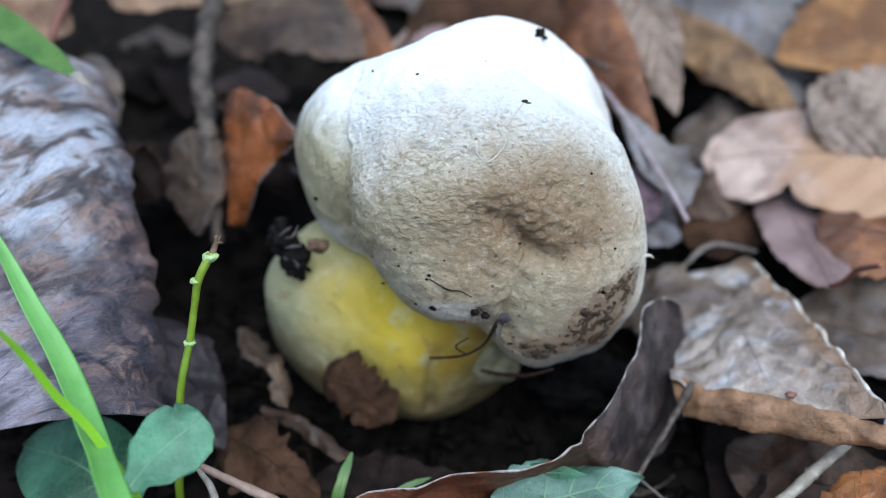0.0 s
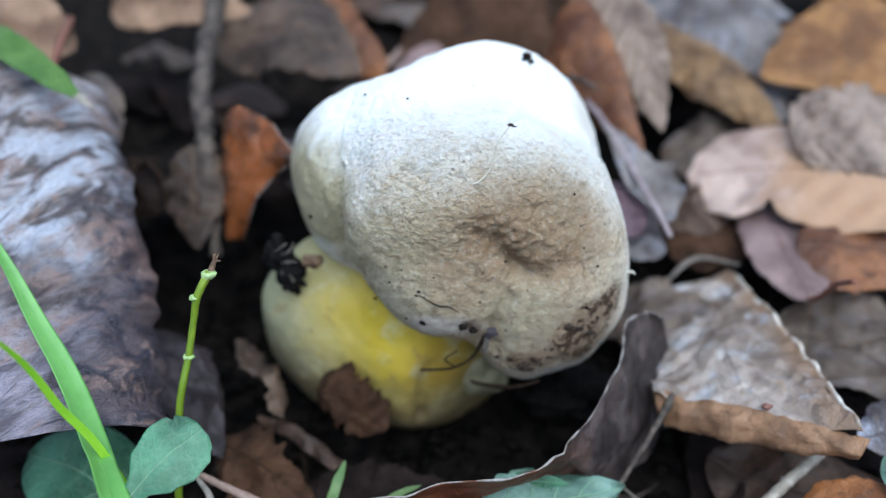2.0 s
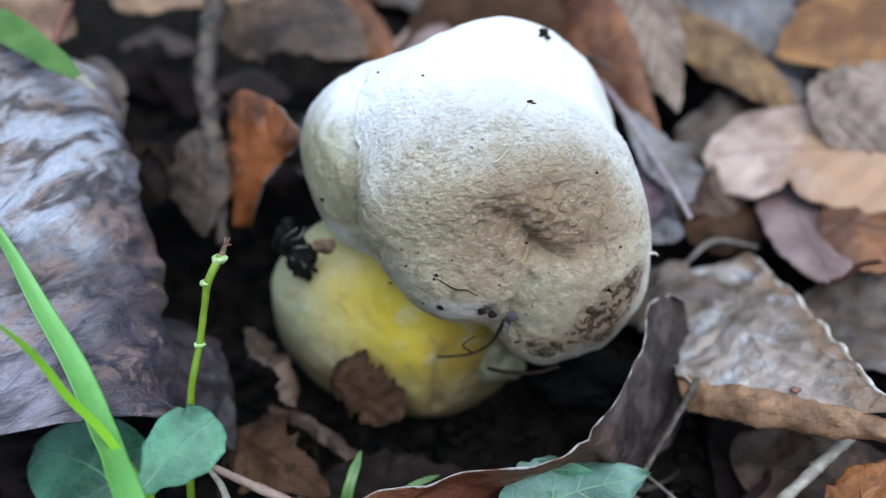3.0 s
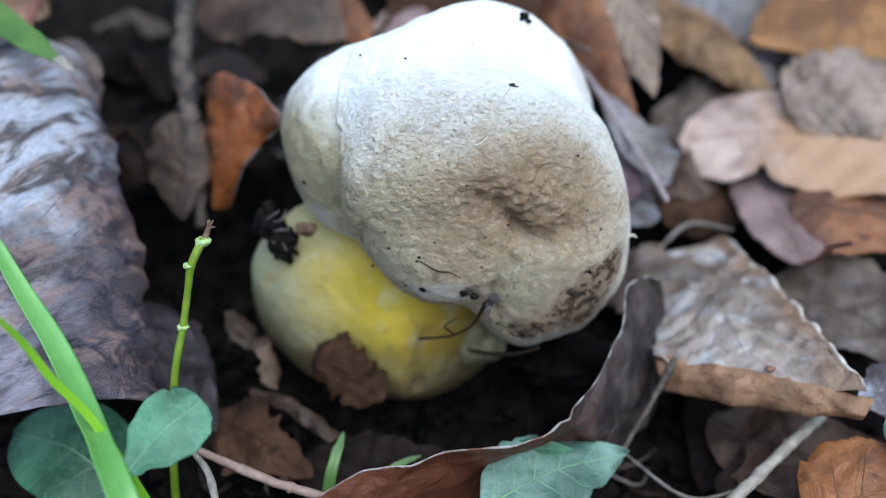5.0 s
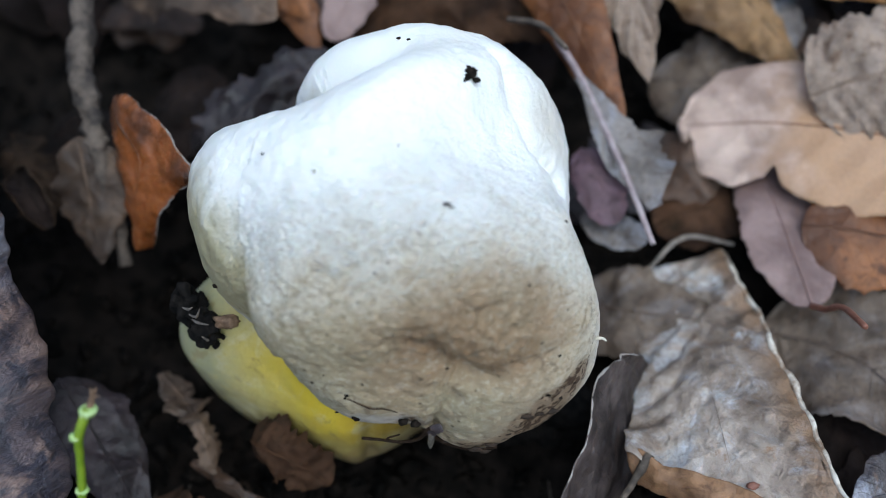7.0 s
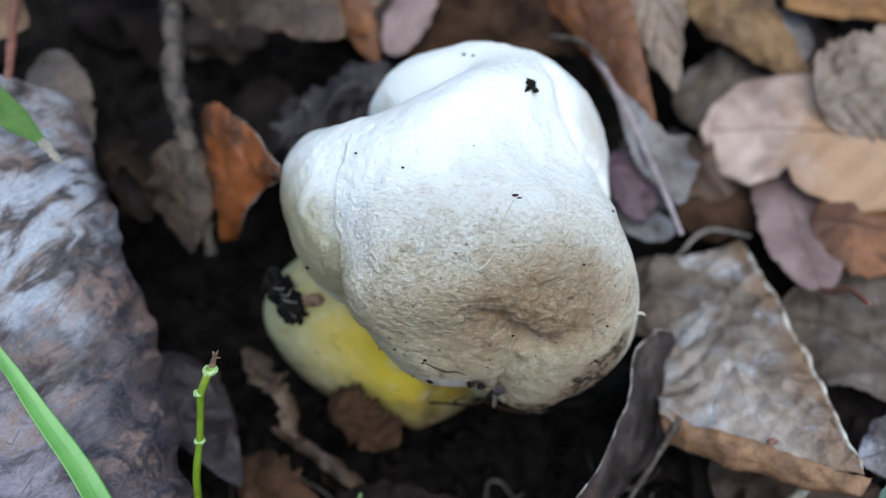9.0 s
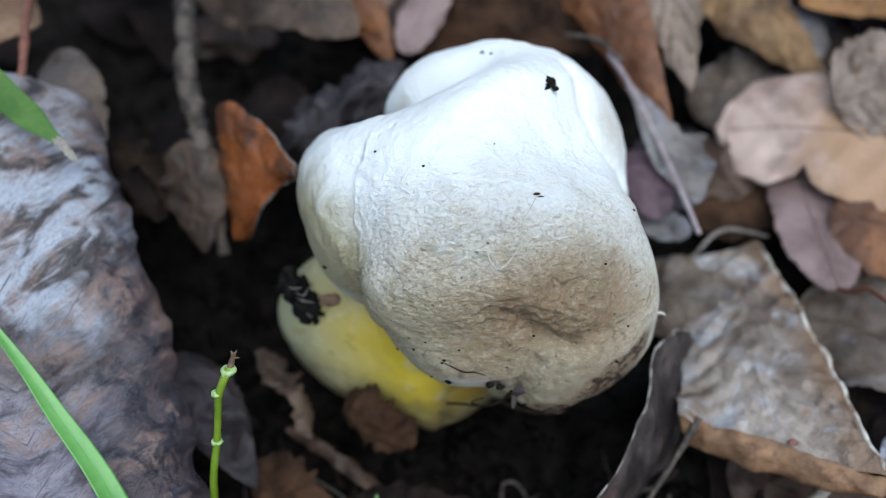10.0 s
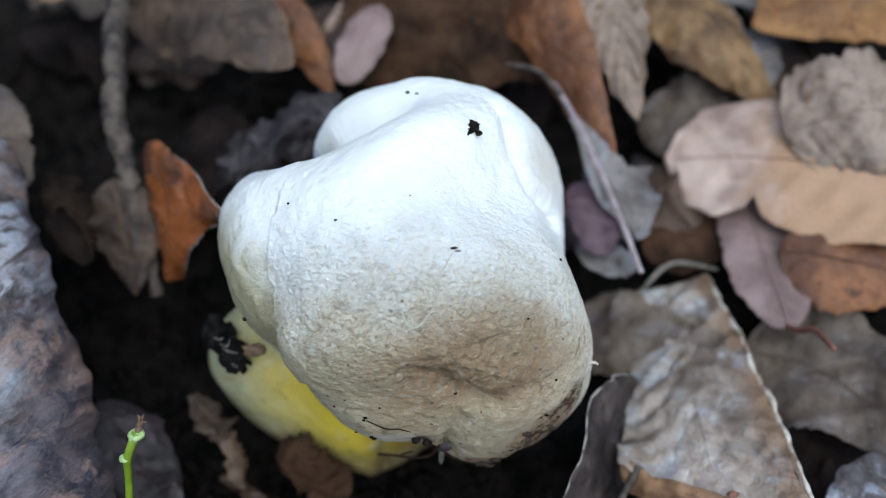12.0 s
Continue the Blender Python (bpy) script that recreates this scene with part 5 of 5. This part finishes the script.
def clod(label, place, size, squash, count, seed):
    """Wet soil: a lump grown together from many crumbs. Millimetres."""
    rnd = random.Random(seed)
    lobes = [(*place, size * squash[0] * 0.6, size * squash[1] * 0.6, size * squash[2] * 0.6, 0)]
    for k in range(count):
        way = Vector((rnd.gauss(0, 1), rnd.gauss(0, 1), rnd.gauss(0, 1))).normalized() * rnd.uniform(0.55, 1.0) * size
        r = rnd.choice((0.15, 0.22, 0.3)) * size
        lobes.append((place[0] + way.x * squash[0], place[1] + way.y * squash[1], place[2] + way.z * squash[2], r, r * rnd.uniform(0.6, 1), r * rnd.uniform(0.6, 1), rnd.uniform(0, 180)))
    bm, x, ways = lobed_mesh(lobes, place, 0.0002, size * 2, 5)
    for v, p in zip(bm.verts, x):
        v.co = Vector(p) + noise.noise_vector(Vector(p) * 900) * 0.0003
    return tagged(part("soil_clod", bm, CLOD), label, "soil")


clod("black wet clod wedged between stem and cap", (-39, 156, 27), 4.0, (0.8, 0.8, 1.4), 70, 71)
clod("black soil packed beside the swollen stem", (-42.5, 160.5, 29), 4.4, (0.75, 0.85, 1.3), 70, 76)
for k, line in enumerate(([(-41.5, 157, 30), (-39, 154.6, 32.5), (-36.6, 153.5, 33.5)], [(-42.5, 158, 33), (-40, 155.5, 36.5), (-38.6, 155, 38)], [(-40, 155, 25), (-38.2, 153, 28), (-38.8, 152.8, 30)],
                          [(-43, 158.6, 27), (-41, 155.6, 27.5), (-39.6, 154.2, 25)], [(-40.6, 155.8, 34), (-38.4, 154, 36), (-36.8, 154, 39)])):
    strand("grey cobwebby root fibre beside the stem", GREYTWIG, line, (0.12, 0.34, 0.1), "root", "root")
tagged(part("bud", pebble((-33, 154.2, 33), 1.9, (1.3, 0.8, 1.0), 73, 0.5), BUDBROWN), "small brown bud under the cap's margin", "bud")
# Pale flesh of the stem's foot, added as a separate lump.
tagged(part("soil_clod", pebble((5, 149, 0), 5.5, (1.5, 0.9, 1.2), 74, 0.2, 4), STEMFLESH), "pale lump of stem flesh at the stem's foot", "soil")
tagged(part("soil_clod", pebble((30, 150, -10), 8, (1.5, 1.0, 0.7), 75, 0.6, 4, 1.5), CLOD), "dark clod of soil under the cap", "soil")


def root_fibres(count, seed):
    """Fine roots and mould threads over the dark gaps."""
    rnd = random.Random(seed)
    for k in range(count):
        x, y = rnd.uniform(-55, 60), rnd.uniform(104, 136)
        z = soil_height(x * MM, y * MM) / MM + 1.5
        turn, length = rnd.uniform(0, 6.3), rnd.uniform(8, 22)
        line = [(x + math.cos(turn + 0.6 * math.sin(j * 1.7 + k)) * length * j / 4, y + math.sin(turn + 0.6 * math.sin(j * 1.7 + k)) * length * j / 4,
                 z + rnd.uniform(0, 3.5)) for j in range(5)]
        strand("fine dull root fibre over dark soil", rnd.choice((GREYTWIG, ROOT, BARK)), line, (0.12, rnd.uniform(0.2, 0.5), 0.1), "root", "root")


root_fibres(26, 12)
crumb("tiny dark red speck on a crumpled leaf", (67, 121.6, 17.6), 0.9, (1.3, 0.8, 0.5), seed=91, mat=REDBARK, name="leaf_speck")


# ---- the rest of the litter ----
def litter(count, seed, spread, keep, mats, low, high, size):
    """Fallen leaves round about, each a thing with blade, midrib and stalk, laid on the soil."""
    rnd = random.Random(seed)
    made = 0
    while made < count:
        x, y = rnd.uniform(-spread, spread), rnd.uniform(-spread * 0.6, spread * 1.2) + 0.15
        if not keep(x, y):
            continue
        turn, length = rnd.uniform(0, 2 * math.pi), rnd.uniform(*size)
        z = soil_height(x, y) / MM + rnd.uniform(low, high)
        dx, dy = math.cos(turn) * length / 2, math.sin(turn) * length / 2
        cx, cy = x / MM, y / MM
        mat, word = rnd.choice(mats)
        leaf(word + " dead leaf among the litter", mat, [(cx - dx, cy - dy, z - 2), (cx, cy, z + rnd.uniform(2, 7)), (cx + dx, cy + dy, z - 2)], length * rnd.uniform(0.42, 0.62),
             kind=rnd.choice(("ovate", "ovate", "round", "oak")), up=(rnd.uniform(-0.4, 0.4), rnd.uniform(-0.4, 0.2), 1), cup=rnd.uniform(-0.7, 0.5), crumple=rnd.uniform(0.6, 1.6),
             ruffle=rnd.uniform(0, 2), seed=rnd.uniform(0, 90), nu=26, nv=9)
        made += 1


KINDS = [(TAN, "tan"), (BROWN, "brown"), (RUST, "rust-coloured"), (GREY, "grey"), (GREYBROWN, "grey-brown"), (OCHRE, "ochre"), (UMBER, "dark umber")]
litter(70, 3, 0.42, lambda x, y: (y > 0.30 or abs(x) > 0.17) and y > 0.0, KINDS, 14, 34, (45, 75))
litter(30, 8, 0.20, lambda x, y: 0.10 < y < 0.30 and x > 0.05 or (y > 0.26 and abs(x) < 0.13), [(DARKBROWN, "dark brown"), (UMBER, "umber"), (GREYBROWN, "grey-brown"), (DARKBROWN, "brown")], 3, 12, (30, 50))
litter(34, 5, 0.20, lambda x, y: 0.09 < y < 0.30 and not (-0.09 < x < 0.03 and 0.12 < y < 0.26), [(DARK, "shade-darkened"), (DARK, "shade-blackened rotten"), (DARK, "dark")], 0, 7, (26, 48))


def scraps(count, seed):
    """Crumbled leaf and soil bits on the ground, too many to count."""
    rnd = random.Random(seed)
    bm = bmesh.new()
    for _ in range(count):
        x, y = rnd.gauss(0, 0.09), rnd.gauss(0.165, 0.07)
        z = soil_height(x, y) + rnd.uniform(0.0, 0.004)
        r = rnd.uniform(0.0008, 0.0035)
        turn = Euler((rnd.uniform(-0.6, 0.6), rnd.uniform(-0.6, 0.6), rnd.uniform(0, 6.3))).to_matrix()
        ring = [bm.verts.new(Vector((x, y, z)) + turn @ Vector((math.cos(a) * r * rnd.uniform(0.5, 1.6), math.sin(a) * r * rnd.uniform(0.4, 0.9), rnd.uniform(-0.2, 0.2) * r))) for a in (0, 1.2, 2.4, 3.7, 5.0)]
        apex = bm.verts.new(Vector((x, y, z)) + turn @ Vector((0, 0, r * 0.35)))
        for i in range(5):
            bm.faces.new((ring[i], ring[(i + 1) % 5], apex))
        bm.faces.new(ring[::-1])
    return tagged(part("litter_crumbs", bm, SCRAPS), "crumbled dark leaf bits on the soil", "litter", kind="stuff")


scraps(3000, 9)


def far_litter(count, seed):
    """Fallen leaves further off all round, past counting: small bent blades in one mesh."""
    rnd = random.Random(seed)
    verts, faces = [], []
    for _ in range(count):
        far, way = 0.34 + 1.5 * rnd.random() ** 1.4, rnd.uniform(0, 2 * math.pi)
        x, y = far * math.cos(way), 0.15 + far * math.sin(way)
        if abs(x) < 0.40 and 0.0 < y < 0.60:
            continue
        length, turn = rnd.uniform(0.022, 0.042), Euler((rnd.uniform(-0.4, 0.4), rnd.uniform(-0.4, 0.4), rnd.uniform(0, 6.3))).to_matrix()
        at = Vector((x, y, soil_height(x, y) + rnd.uniform(0.003, 0.016)))
        bow, wide = rnd.uniform(-0.3, 0.5), rnd.uniform(0.4, 0.6)
        first = len(verts)
        for i in range(6):
            u = i / 5
            w = (outline("ovate", u) * wide + 0.02) * rnd.uniform(0.85, 1.15)
            for v in (-1, 0, 1):
                verts.append(at + turn @ Vector(((2 * u - 1) * length, v * w * length, (bow * (1 - (2 * u - 1) ** 2) - 0.15 * abs(v)) * length)))
        for i in range(5):
            for j in range(2):
                k = first + i * 3 + j
                faces.append((k, k + 3, k + 4, k + 1))
    mesh = bpy.data.meshes.new("leaf_litter")
    mesh.from_pydata([tuple(v) for v in verts], [], faces)
    mesh.materials.append(LITTER)
    return tagged(new("leaf_litter", mesh), "brown and grey fallen leaves covering the forest floor", "litter", kind="stuff")


def litter_material():
    m, nt, bsdf = material("mixed_litter")
    chance = node(nt, "ShaderNodeNewGeometry").outputs["Random Per Island"]
    place = node(nt, "ShaderNodeTexCoord").outputs["Object"]
    tone = mixed(nt, span(nt, chance, 0.0, 0.5), (0.07, 0.04, 0.025), (0.22, 0.13, 0.075))
    tone = mixed(nt, span(nt, chance, 0.5, 1.0), tone, (0.20, 0.17, 0.15))
    tone = mixed(nt, span(nt, grain(nt, place, 300.0, 5.0), 0.45, 0.7, 0.0, 0.6), tone, (0.05, 0.03, 0.02))
    nt.links.new(tone, bsdf.inputs["Base Color"])
    bsdf.inputs["Roughness"].default_value = 0.7
    return m


LITTER = litter_material()
far_litter(5200, 21)
